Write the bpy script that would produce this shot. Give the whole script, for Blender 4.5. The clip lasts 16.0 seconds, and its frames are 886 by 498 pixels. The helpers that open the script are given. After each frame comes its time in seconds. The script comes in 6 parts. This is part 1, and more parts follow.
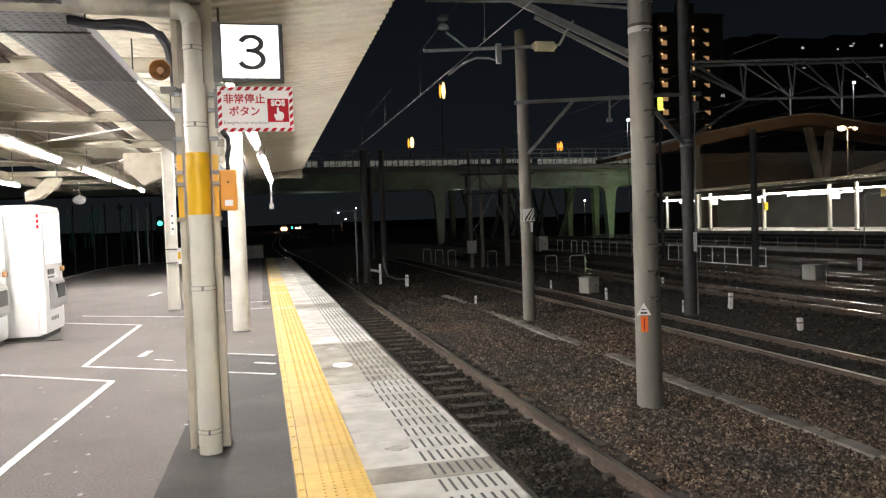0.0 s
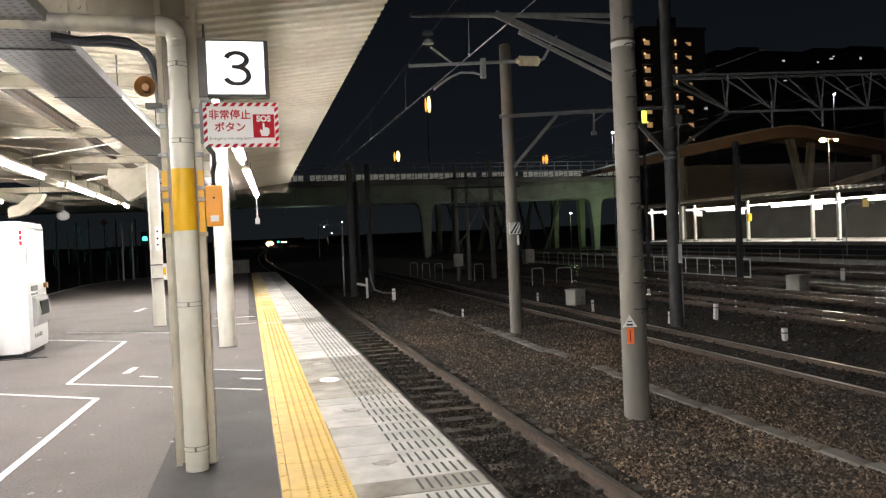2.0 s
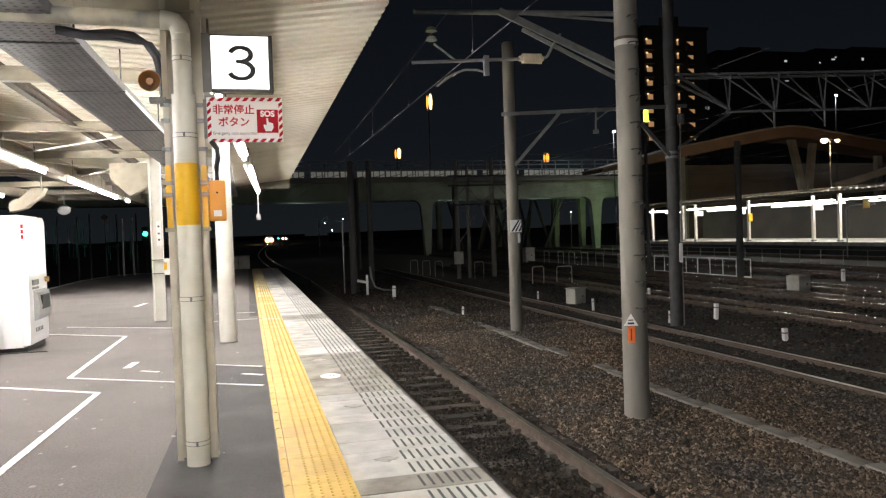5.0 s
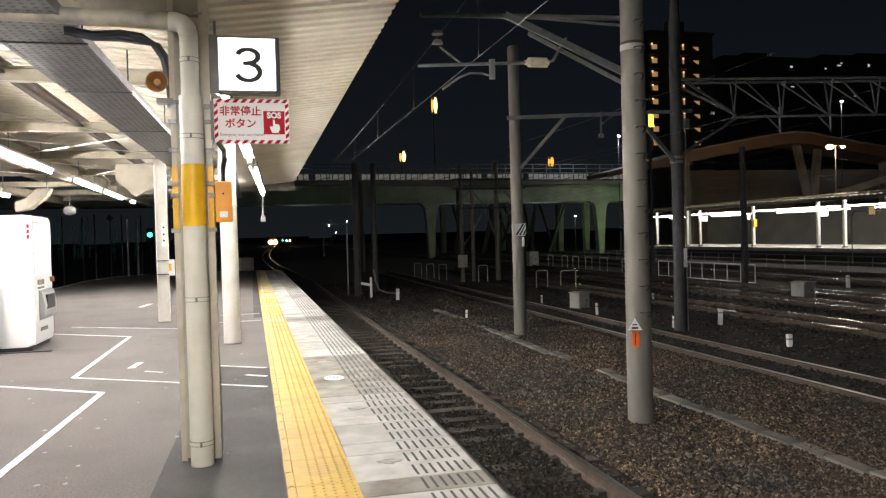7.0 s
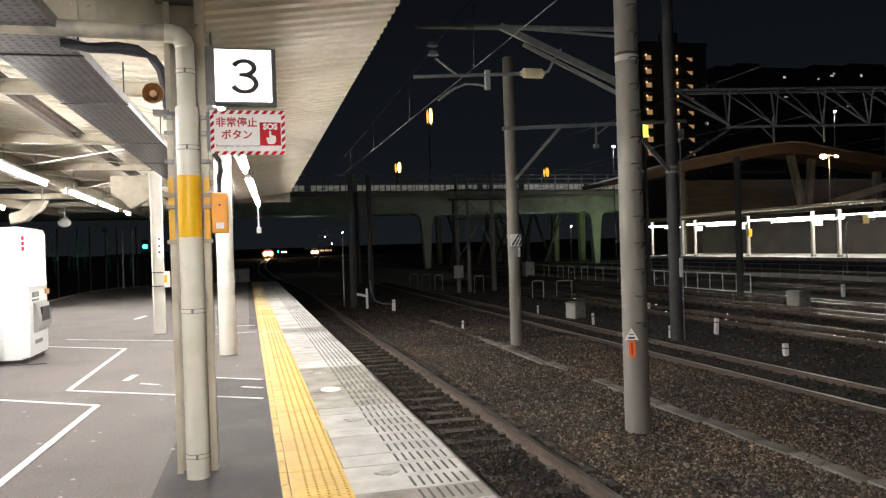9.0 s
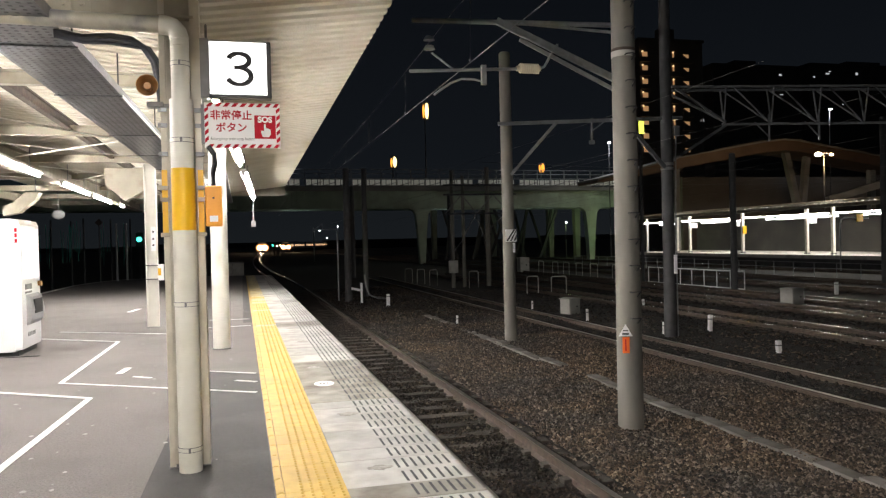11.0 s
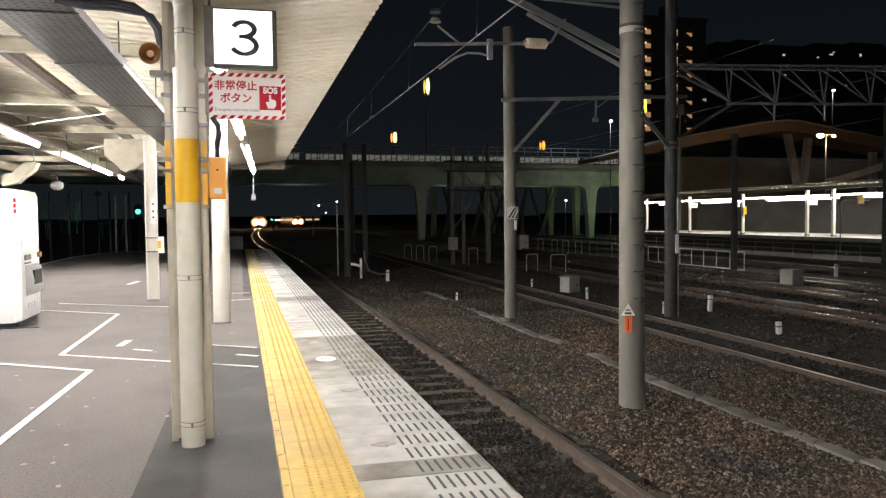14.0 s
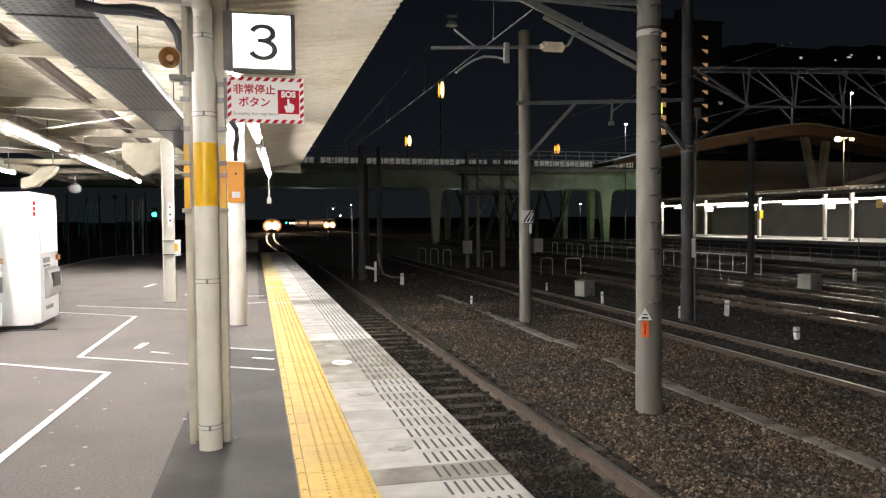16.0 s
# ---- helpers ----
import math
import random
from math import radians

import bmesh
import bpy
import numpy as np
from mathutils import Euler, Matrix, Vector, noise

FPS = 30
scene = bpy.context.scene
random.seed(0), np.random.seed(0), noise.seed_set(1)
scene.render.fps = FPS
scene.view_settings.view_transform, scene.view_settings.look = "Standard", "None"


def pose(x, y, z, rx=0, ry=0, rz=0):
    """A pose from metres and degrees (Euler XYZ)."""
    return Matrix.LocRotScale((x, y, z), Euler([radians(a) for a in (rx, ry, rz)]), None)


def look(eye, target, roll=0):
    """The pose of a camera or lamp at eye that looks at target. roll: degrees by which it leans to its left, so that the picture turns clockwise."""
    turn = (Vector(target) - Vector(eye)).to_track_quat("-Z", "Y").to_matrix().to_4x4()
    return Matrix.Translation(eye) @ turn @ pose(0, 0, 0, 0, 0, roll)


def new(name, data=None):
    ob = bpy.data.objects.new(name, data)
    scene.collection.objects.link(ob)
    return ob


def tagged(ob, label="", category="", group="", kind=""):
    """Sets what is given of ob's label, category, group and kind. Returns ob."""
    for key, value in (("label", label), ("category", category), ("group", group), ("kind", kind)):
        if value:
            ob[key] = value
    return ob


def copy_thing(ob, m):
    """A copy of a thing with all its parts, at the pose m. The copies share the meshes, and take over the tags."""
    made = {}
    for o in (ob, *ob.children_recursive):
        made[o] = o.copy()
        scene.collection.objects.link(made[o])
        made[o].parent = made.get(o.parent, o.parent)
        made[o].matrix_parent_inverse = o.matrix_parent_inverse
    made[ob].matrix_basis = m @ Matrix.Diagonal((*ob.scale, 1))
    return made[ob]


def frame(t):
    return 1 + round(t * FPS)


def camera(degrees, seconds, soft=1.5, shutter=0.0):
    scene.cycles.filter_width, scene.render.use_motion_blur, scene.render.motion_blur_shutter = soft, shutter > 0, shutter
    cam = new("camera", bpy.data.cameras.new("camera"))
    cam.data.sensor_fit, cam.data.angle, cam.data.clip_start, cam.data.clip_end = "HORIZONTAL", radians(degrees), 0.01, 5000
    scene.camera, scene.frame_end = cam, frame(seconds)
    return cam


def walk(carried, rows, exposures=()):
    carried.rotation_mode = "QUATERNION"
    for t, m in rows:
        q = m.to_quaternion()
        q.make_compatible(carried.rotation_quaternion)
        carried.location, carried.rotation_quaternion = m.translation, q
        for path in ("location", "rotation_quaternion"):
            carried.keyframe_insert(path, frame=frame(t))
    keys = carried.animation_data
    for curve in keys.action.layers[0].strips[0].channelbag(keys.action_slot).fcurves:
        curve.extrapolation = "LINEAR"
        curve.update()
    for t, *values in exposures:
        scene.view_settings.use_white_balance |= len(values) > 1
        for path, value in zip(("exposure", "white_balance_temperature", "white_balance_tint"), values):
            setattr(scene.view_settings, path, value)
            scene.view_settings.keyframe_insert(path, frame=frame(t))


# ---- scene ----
cam = camera(60.0, 16.0, soft=1.25)

PATH = [
    (0, (0.022, 0.082, 1.569), (0.48, 2.028, 1.498), -2.1),
    (0.5, (0.016, 0.071, 1.573), (0.479, 2.015, 1.504), -2.0),
    (1, (0.021, 0.068, 1.574), (0.495, 2.011, 1.518), -2.2),
    (1.5, (0.022, 0.07, 1.575), (0.507, 2.01, 1.534), -2.4),
    (2, (0.022, 0.06, 1.575), (0.515, 1.998, 1.537), -2.5),
    (2.5, (0.016, 0.057, 1.573), (0.514, 1.993, 1.54), -2.4),
    (3, (0.012, 0.061, 1.575), (0.509, 1.998, 1.545), -2.4),
    (3.5, (0.011, 0.058, 1.57), (0.505, 1.995, 1.538), -2.3),
    (4, (0.009, 0.069, 1.571), (0.507, 2.005, 1.527), -2.2),
    (6.5, (-0.007, 0.067, 1.564), (0.473, 2.008, 1.523), -1.7),
    (7, (-0.008, 0.065, 1.564), (0.475, 2.005, 1.529), -1.6),
    (7.5, (-0.011, 0.06, 1.563), (0.474, 2.0, 1.539), -1.6),
    (8, (-0.017, 0.06, 1.564), (0.47, 2.0, 1.553), -1.7),
    (10.5, (-0.007, 0.083, 1.559), (0.502, 2.017, 1.553), -1.7),
    (11, (-0.008, 0.076, 1.562), (0.499, 2.011, 1.541), -1.4),
    (11.5, (-0.003, 0.071, 1.566), (0.508, 2.004, 1.545), -1.3),
    (12, (-0.002, 0.1, 1.564), (0.533, 2.027, 1.524), -0.9),
    (12.5, (-0.003, 0.112, 1.563), (0.547, 2.034, 1.494), -1.0),
    (13, (-0.021, 0.115, 1.566), (0.518, 2.04, 1.493), -0.9),
    (13.5, (-0.031, 0.148, 1.561), (0.488, 2.078, 1.482), -0.7),
    (14, (-0.045, 0.167, 1.559), (0.464, 2.099, 1.477), -0.6),
    (14.5, (-0.055, 0.18, 1.562), (0.45, 2.113, 1.481), -0.5),
    (15, (-0.059, 0.185, 1.562), (0.444, 2.119, 1.479), -0.5),
    (15.5, (-0.062, 0.189, 1.562), (0.43, 2.126, 1.481), -0.4),
    (16, (-0.066, 0.189, 1.564), (0.408, 2.13, 1.491), -0.5),
]
walk(cam, [(t, look(eye, target, roll)) for t, eye, target, roll in PATH])

# ---- night sky, light ----
world = bpy.data.worlds.new("night_sky")
scene.world = world
world.use_nodes = True
sky_nodes, sky_links = world.node_tree.nodes, world.node_tree.links
sky_co = sky_nodes.new("ShaderNodeTexCoord")
sky_split = sky_nodes.new("ShaderNodeSeparateXYZ")
sky_ramp = sky_nodes.new("ShaderNodeValToRGB")
sky_ramp.color_ramp.elements[0].color = (0.0090, 0.0108, 0.0126, 1)
sky_ramp.color_ramp.elements[1].position, sky_ramp.color_ramp.elements[1].color = 0.32, (0.0036, 0.0046, 0.0064, 1)
sky_ramp.color_ramp.elements.new(0.11).color = (0.0060, 0.0075, 0.0098, 1)
sky_links.new(sky_co.outputs["Generated"], sky_split.inputs[0])
sky_links.new(sky_split.outputs["Z"], sky_ramp.inputs[0])
sky_links.new(sky_ramp.outputs[0], sky_nodes["Background"].inputs[0])
world.node_tree.nodes["Background"].inputs[1].default_value = 1.0
TUBE = 234.0         # radiance of the fluorescent tubes
scene.view_settings.exposure = 0.0


# ---- materials ----
def material(name, color, rough=0.6, metal=0.0, spread=0.25, scale=6.0, bump=0.0, bump_scale=60.0, dirt=None, dirt_scale=1.2, dirt_amount=0.5, vary=0.0, spec=0.5, stretch=None, laid=False):
    """A procedural surface: grain at one scale, stains at another, fine relief."""
    m = bpy.data.materials.new(name)
    m.use_nodes = True
    nt = m.node_tree
    b = nt.nodes["Principled BSDF"]
    b.inputs["Roughness"].default_value, b.inputs["Metallic"].default_value = rough, metal
    b.inputs["Specular IOR Level"].default_value = spec
    tc = nt.nodes.new("ShaderNodeTexCoord")
    co = nt.nodes.new("ShaderNodeNewGeometry").outputs["Position"] if laid else tc.outputs["Object"]
    if stretch:
        mp = nt.nodes.new("ShaderNodeMapping")
        mp.inputs["Scale"].default_value = stretch
        nt.links.new(co, mp.inputs[0])
        co = mp.outputs[0]
    n1 = nt.nodes.new("ShaderNodeTexNoise")
    n1.inputs["Scale"].default_value, n1.inputs["Detail"].default_value = scale, 6
    nt.links.new(co, n1.inputs["Vector"])
    r = nt.nodes.new("ShaderNodeValToRGB")
    lo = [c * (1 - spread) for c in color]
    hi = [min(1, c * (1 + spread)) for c in color]
    r.color_ramp.elements[0].position, r.color_ramp.elements[1].position = 0.3, 0.7
    r.color_ramp.elements[0].color, r.color_ramp.elements[1].color = (*lo, 1), (*hi, 1)
    nt.links.new(n1.outputs["Fac"], r.inputs[0])
    out = r.outputs[0]
    if dirt:
        n2 = nt.nodes.new("ShaderNodeTexNoise")
        n2.inputs["Scale"].default_value, n2.inputs["Detail"].default_value = dirt_scale, 5
        nt.links.new(co, n2.inputs["Vector"])
        r2 = nt.nodes.new("ShaderNodeValToRGB")
        r2.color_ramp.elements[0].position, r2.color_ramp.elements[1].position = 0.48, 0.68
        r2.color_ramp.elements[0].color = (0, 0, 0, 1)
        r2.color_ramp.elements[1].color = (dirt_amount,) * 3 + (1,)
        nt.links.new(n2.outputs["Fac"], r2.inputs[0])
        mx = nt.nodes.new("ShaderNodeMixRGB")
        nt.links.new(r2.outputs[0], mx.inputs[0])
        nt.links.new(out, mx.inputs[1])
        mx.inputs[2].default_value = (*dirt, 1)
        out = mx.outputs[0]
    if vary:
        oi = nt.nodes.new("ShaderNodeObjectInfo")
        mr = nt.nodes.new("ShaderNodeMapRange")
        mr.inputs[3].default_value, mr.inputs[4].default_value = 1 - vary, 1 + vary
        nt.links.new(oi.outputs["Random"], mr.inputs[0])
        hs = nt.nodes.new("ShaderNodeHueSaturation")
        nt.links.new(mr.outputs[0], hs.inputs["Value"])
        nt.links.new(out, hs.inputs["Color"])
        out = hs.outputs[0]
    nt.links.new(out, b.inputs["Base Color"])
    if bump:
        n3 = nt.nodes.new("ShaderNodeTexNoise")
        n3.inputs["Scale"].default_value, n3.inputs["Detail"].default_value = bump_scale, 4
        nt.links.new(co, n3.inputs["Vector"])
        bp = nt.nodes.new("ShaderNodeBump")
        bp.inputs["Strength"].default_value, bp.inputs["Distance"].default_value = bump, 0.01
        nt.links.new(n3.outputs["Fac"], bp.inputs["Height"])
        nt.links.new(bp.outputs[0], b.inputs["Normal"])
    return m


def glow(name, color, strength):
    m = bpy.data.materials.new(name)
    m.use_nodes = True
    b = m.node_tree.nodes["Principled BSDF"]
    b.inputs["Base Color"].default_value = (*[min(0.8, c) for c in color], 1)
    b.inputs["Emission Color"].default_value = (*color, 1)
    b.inputs["Emission Strength"].default_value = strength
    return m


M = {}
M["asphalt"] = material("asphalt", (0.152, 0.137, 0.131), 0.82, spread=0.28, scale=55, bump=0.8, bump_scale=170, dirt=(0.119, 0.107, 0.101), dirt_scale=0.9, dirt_amount=0.8)
M["darkened_asphalt"] = material("darkened_asphalt", (0.046, 0.043, 0.043), 0.8, spread=0.3, scale=50, bump=0.5, bump_scale=150, dirt=(0.12, 0.118, 0.115), dirt_scale=1.3, dirt_amount=0.35)
M["line"] = material("line_paint", (0.72, 0.72, 0.72), 0.6, spread=0.12, scale=14, dirt=(0.3, 0.3, 0.3), dirt_scale=9, dirt_amount=0.5)
M["slab"] = material("slab_concrete", (0.47, 0.46, 0.44), 0.75, spread=0.16, scale=5, bump=0.25, bump_scale=120, dirt=(0.25, 0.235, 0.2), dirt_scale=1.3, dirt_amount=0.8, vary=0.14, laid=True)
M["speck"] = material("speck", (0.31, 0.30, 0.29), 0.8, spread=0.3, scale=9)
M["stain"] = material("slab_stain", (0.37, 0.35, 0.32), 0.85, spread=0.3, scale=22)
M["slab_dirty"] = material("slab_dirty", (0.30, 0.285, 0.25), 0.8, spread=0.22, scale=4, bump=0.25, bump_scale=120, dirt=(0.15, 0.13, 0.105), dirt_scale=3.1, dirt_amount=0.85, vary=0.15, laid=True)
M["yellow_worn"] = material("yellow_worn", (0.60, 0.50, 0.26), 0.65, spread=0.2, scale=9, dirt=(0.40, 0.38, 0.33), dirt_scale=2.6, dirt_amount=0.9, vary=0.1, laid=True)
M["groove"] = material("groove_rubber", (0.07, 0.07, 0.075), 0.8)
M["yellow_tile"] = material("yellow_tile", (0.60, 0.405, 0.085), 0.55, spread=0.1, scale=10, dirt=(0.47, 0.30, 0.08), dirt_scale=2.2, dirt_amount=0.6, vary=0.06, laid=True)
M["curb"] = material("platform_wall_concrete", (0.16, 0.155, 0.15), 0.85, bump=0.3, bump_scale=30, dirt=(0.07, 0.06, 0.05), dirt_scale=1.0, dirt_amount=0.8)
M["white_paint"] = material("white_paint", (0.74, 0.72, 0.66), 0.42, spread=0.06, scale=3, dirt=(0.42, 0.38, 0.3), dirt_scale=2.5, dirt_amount=0.25)
M["pipe_white"] = material("pipe_white", (0.72, 0.70, 0.62), 0.38, spread=0.05, scale=5, dirt=(0.45, 0.40, 0.30), dirt_scale=3.0, dirt_amount=0.3)
M["beige_steel"] = material("beige_steel", (0.36, 0.325, 0.255), 0.5, spread=0.12, scale=4, dirt=(0.2, 0.16, 0.11), dirt_scale=3.5, dirt_amount=0.5)
M["column_cream"] = material("column_cream_paint", (0.55, 0.51, 0.42), 0.45, spread=0.1, scale=4, dirt=(0.30, 0.25, 0.18), dirt_scale=3.0, dirt_amount=0.5)
M["grey_steel"] = material("grey_steel", (0.20, 0.20, 0.20), 0.5, spread=0.2, scale=6, dirt=(0.10, 0.08, 0.07), dirt_scale=4, dirt_amount=0.5)
M["dark_steel"] = material("dark_steel", (0.05, 0.05, 0.055), 0.55, spread=0.25, scale=5)
M["galvanised"] = material("galvanised_steel", (0.29, 0.30, 0.31), 0.45, 0.6, spread=0.15, scale=12, dirt=(0.2, 0.18, 0.15), dirt_scale=5, dirt_amount=0.4)
M["tray"] = material("tray_steel", (0.125, 0.122, 0.135), 0.34, 0.6, spread=0.35, scale=9, bump=0.25, bump_scale=14, dirt=(0.06, 0.058, 0.06), dirt_scale=2.5, dirt_amount=0.7)
M["roof_sheet"] = material("roof_sheet", (0.66, 0.62, 0.53), 0.5, spread=0.05, scale=2.5, dirt=(0.44, 0.38, 0.29), dirt_scale=0.7, dirt_amount=0.5)
M["yellow_paint"] = material("yellow_paint", (0.78, 0.45, 0.015), 0.35, spread=0.06, scale=6, dirt=(0.5, 0.26, 0.02), dirt_scale=4, dirt_amount=0.4)
M["orange_box"] = material("orange_plastic", (0.80, 0.33, 0.03), 0.4, spread=0.05)
M["plate_orange"] = material("plate_orange", (0.85, 0.17, 0.02), 0.4, spread=0.06)
M["red"] = material("red_print", (0.46, 0.008, 0.025), 0.6, spread=0.04, spec=0.2)
M["print_white"] = material("print_white", (0.84, 0.83, 0.83), 0.5, spread=0.02)
M["black"] = material("black_plastic", (0.02, 0.02, 0.022), 0.45, spread=0.2)
M["ink"] = material("sign_ink", (0.03, 0.03, 0.032), 0.6, spread=0.02)
M["pole"] = material("pole_concrete", (0.205, 0.193, 0.166), 0.85, spread=0.14, scale=5, bump=0.2, bump_scale=60, dirt=(0.17, 0.165, 0.155), dirt_scale=1.6, dirt_amount=0.6, stretch=(1, 1, 0.35))
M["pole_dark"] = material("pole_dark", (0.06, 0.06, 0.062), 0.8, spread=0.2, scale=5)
M["trough"] = material("trough_concrete", (0.19, 0.178, 0.16), 0.9, spread=0.2, scale=6, bump=0.3, bump_scale=50, dirt=(0.10, 0.085, 0.07), dirt_scale=1.6, dirt_amount=0.8, vary=0.2)
M["ground"] = material("ballast_ground", (0.027, 0.023, 0.019), 0.95, spread=0.5, scale=14, bump=1.0, bump_scale=16, dirt=(0.025, 0.022, 0.02), dirt_scale=0.6, dirt_amount=0.7)
M["sleeper"] = material("sleeper_concrete", (0.052, 0.043, 0.036), 0.9, spread=0.3, scale=8, bump=0.4, bump_scale=60, vary=0.25, laid=True)
M["rail_side"] = material("rail_rust", (0.075, 0.054, 0.041), 0.75, spread=0.3, scale=12, bump=0.2, bump_scale=80)
M["rail_head"] = material("rail_head", (0.46, 0.42, 0.38), 0.3, 0.9, spread=0.15, scale=9, stretch=(1, 0.05, 1))
M["rail_shiny"] = material("rail_shiny", (0.50, 0.495, 0.49), 0.16, 1.0, spread=0.1, scale=9, stretch=(1, 0.05, 1))
M["ceramic"] = material("ceramic", (0.62, 0.55, 0.42), 0.25, spread=0.08)
M["wire"] = material("copper_wire", (0.13, 0.125, 0.12), 0.5, 0.5)
M["girder"] = material("girder_green_paint", (0.30, 0.36, 0.28), 0.6, spread=0.15, scale=0.8, dirt=(0.12, 0.13, 0.1), dirt_scale=0.25, dirt_amount=0.7)
M["far_concrete"] = material("far_concrete", (0.22, 0.21, 0.2), 0.85, spread=0.2, scale=0.6, dirt=(0.1, 0.095, 0.09), dirt_scale=0.2, dirt_amount=0.6)
M["brown_cladding"] = material("brown_cladding", (0.135, 0.084, 0.058), 0.6, spread=0.15, scale=0.5)
M["apartment"] = material("apartment_wall", (0.10, 0.085, 0.075), 0.8, spread=0.15, scale=0.3)
M["glass_dark"] = material("dark_glass", (0.012, 0.014, 0.016), 0.08, spread=0.2)
M["cabinet"] = material("cabinet_paint", (0.48, 0.47, 0.43), 0.5, spread=0.08, dirt=(0.25, 0.22, 0.18), dirt_scale=2.5, dirt_amount=0.5)
M["pipe_stained"] = material("pipe_stained", (0.40, 0.37, 0.30), 0.5, spread=0.15, scale=5, dirt=(0.11, 0.12, 0.15), dirt_scale=3.2, dirt_amount=0.85)
M["cable_dark"] = material("cable_dark", (0.045, 0.047, 0.06), 0.5, spread=0.2)
M["horn"] = material("horn_tan", (0.42, 0.22, 0.085), 0.45, spread=0.12)
M["wood_wall"] = material("far_board_wall", (0.025, 0.022, 0.019), 0.8, spread=0.55, scale=0.35, dirt=(0.008, 0.008, 0.008), dirt_scale=0.18, dirt_amount=0.9)
M["vend_white"] = material("vending_white", (0.88, 0.88, 0.88), 0.3, spread=0.02)
M["grey_plastic"] = material("grey_plastic", (0.42, 0.42, 0.42), 0.4, spread=0.05)
M["tube"] = glow("fluorescent_tube", (1.0, 0.955, 0.905), TUBE)
M["sign_light"] = glow("sign_light", (1.0, 0.99, 0.97), 1.5)
M["sodium"] = glow("sodium_lamp", (1.0, 0.40, 0.05), 1.7)
M["sodium_pale"] = glow("pale_lamp", (1.0, 0.80, 0.34), 2.6)
M["lime"] = glow("lime_lamp", (0.85, 1.0, 0.12), 1.6)
M["lamp_white"] = glow("lamp_white", (0.9, 0.95, 1.0), 14)
M["lamp_warm"] = glow("lamp_warm", (1.0, 0.72, 0.40), 16)
M["green_signal"] = glow("green_signal", (0.05, 0.9, 0.6), 6)
M["headlight"] = glow("headlight", (1.0, 0.70, 0.42), 75)
M["headlight_halo"] = glow("headlight_halo", (1.0, 0.38, 0.12), 1.0)
M["panel_dim"] = glow("panel_dim", (1.0, 0.6, 0.3), 0.12)
M["train_window"] = glow("train_window", (1.0, 0.62, 0.34), 1.1)
M["train_steel"] = material("train_steel", (0.62, 0.61, 0.60), 0.35, 0.85, spread=0.08, scale=3)
M["balcony_light"] = glow("balcony_light", (1.0, 0.62, 0.30), 1.2)
M["pale_window"] = glow("pale_window", (0.92, 0.95, 1.0), 0.5)
M["recess_glow"] = glow("recess_glow", (1.0, 0.55, 0.25), 0.32)
M["panel_glow"] = glow("panel_glow", (0.9, 0.88, 0.75), 0.10)
M["far_tube"] = glow("far_tube", (1.0, 0.97, 0.90), 36)


# ---- mesh helpers ----
def box(bm, x0, y0, z0, x1, y1, z1, bevel=0.0):
    r = bmesh.ops.create_cube(bm, size=1.0)
    vs = r["verts"]
    for v in vs:
        v.co = Vector((x0 + (v.co.x + 0.5) * (x1 - x0), y0 + (v.co.y + 0.5) * (y1 - y0), z0 + (v.co.z + 0.5) * (z1 - z0)))
    if bevel:
        es = list({e for v in vs for e in v.link_edges})
        bmesh.ops.bevel(bm, geom=es, offset=bevel, segments=2, affect="EDGES", profile=0.6)
    return bm


def rod(bm, a, b, r0, r1=None, n=12, caps=True):
    """A round bar from a to b."""
    a, b = Vector(a), Vector(b)
    r1 = r0 if r1 is None else r1
    d = b - a
    m = Matrix.Translation((a + b) / 2) @ d.to_track_quat("Z", "Y").to_matrix().to_4x4()
    bmesh.ops.create_cone(bm, cap_ends=caps, segments=n, radius1=r0, radius2=r1, depth=d.length, matrix=m)
    return bm


def bar(bm, a, b, w, h):
    """A square bar from a to b, w wide and h high."""
    a, b = Vector(a), Vector(b)
    d = b - a
    q = d.to_track_quat("Y", "Z").to_matrix().to_4x4()
    m = Matrix.Translation((a + b) / 2) @ q @ Matrix.Diagonal((w, d.length, h, 1))
    bmesh.ops.create_cube(bm, size=1.0, matrix=m)
    return bm


def ball(bm, c, r, n=10):
    bmesh.ops.create_uvsphere(bm, u_segments=n, v_segments=max(5, n // 2), radius=r, matrix=Matrix.Translation(c))
    return bm


def sweep(bm, points, r, n=8):
    """A round pipe along points."""
    rings = []
    pts = [Vector(p) for p in points]
    for i, p in enumerate(pts):
        d = (pts[min(i + 1, len(pts) - 1)] - pts[max(i - 1, 0)]).normalized()
        q = d.to_track_quat("Z", "Y").to_matrix()
        rings.append([bm.verts.new(p + q @ Vector((r * math.cos(2 * math.pi * k / n), r * math.sin(2 * math.pi * k / n), 0))) for k in range(n)])
    for i in range(len(rings) - 1):
        for k in range(n):
            bm.faces.new((rings[i][k], rings[i][(k + 1) % n], rings[i + 1][(k + 1) % n], rings[i + 1][k]))
    bm.faces.new(rings[0][::-1])
    bm.faces.new(rings[-1])
    return bm


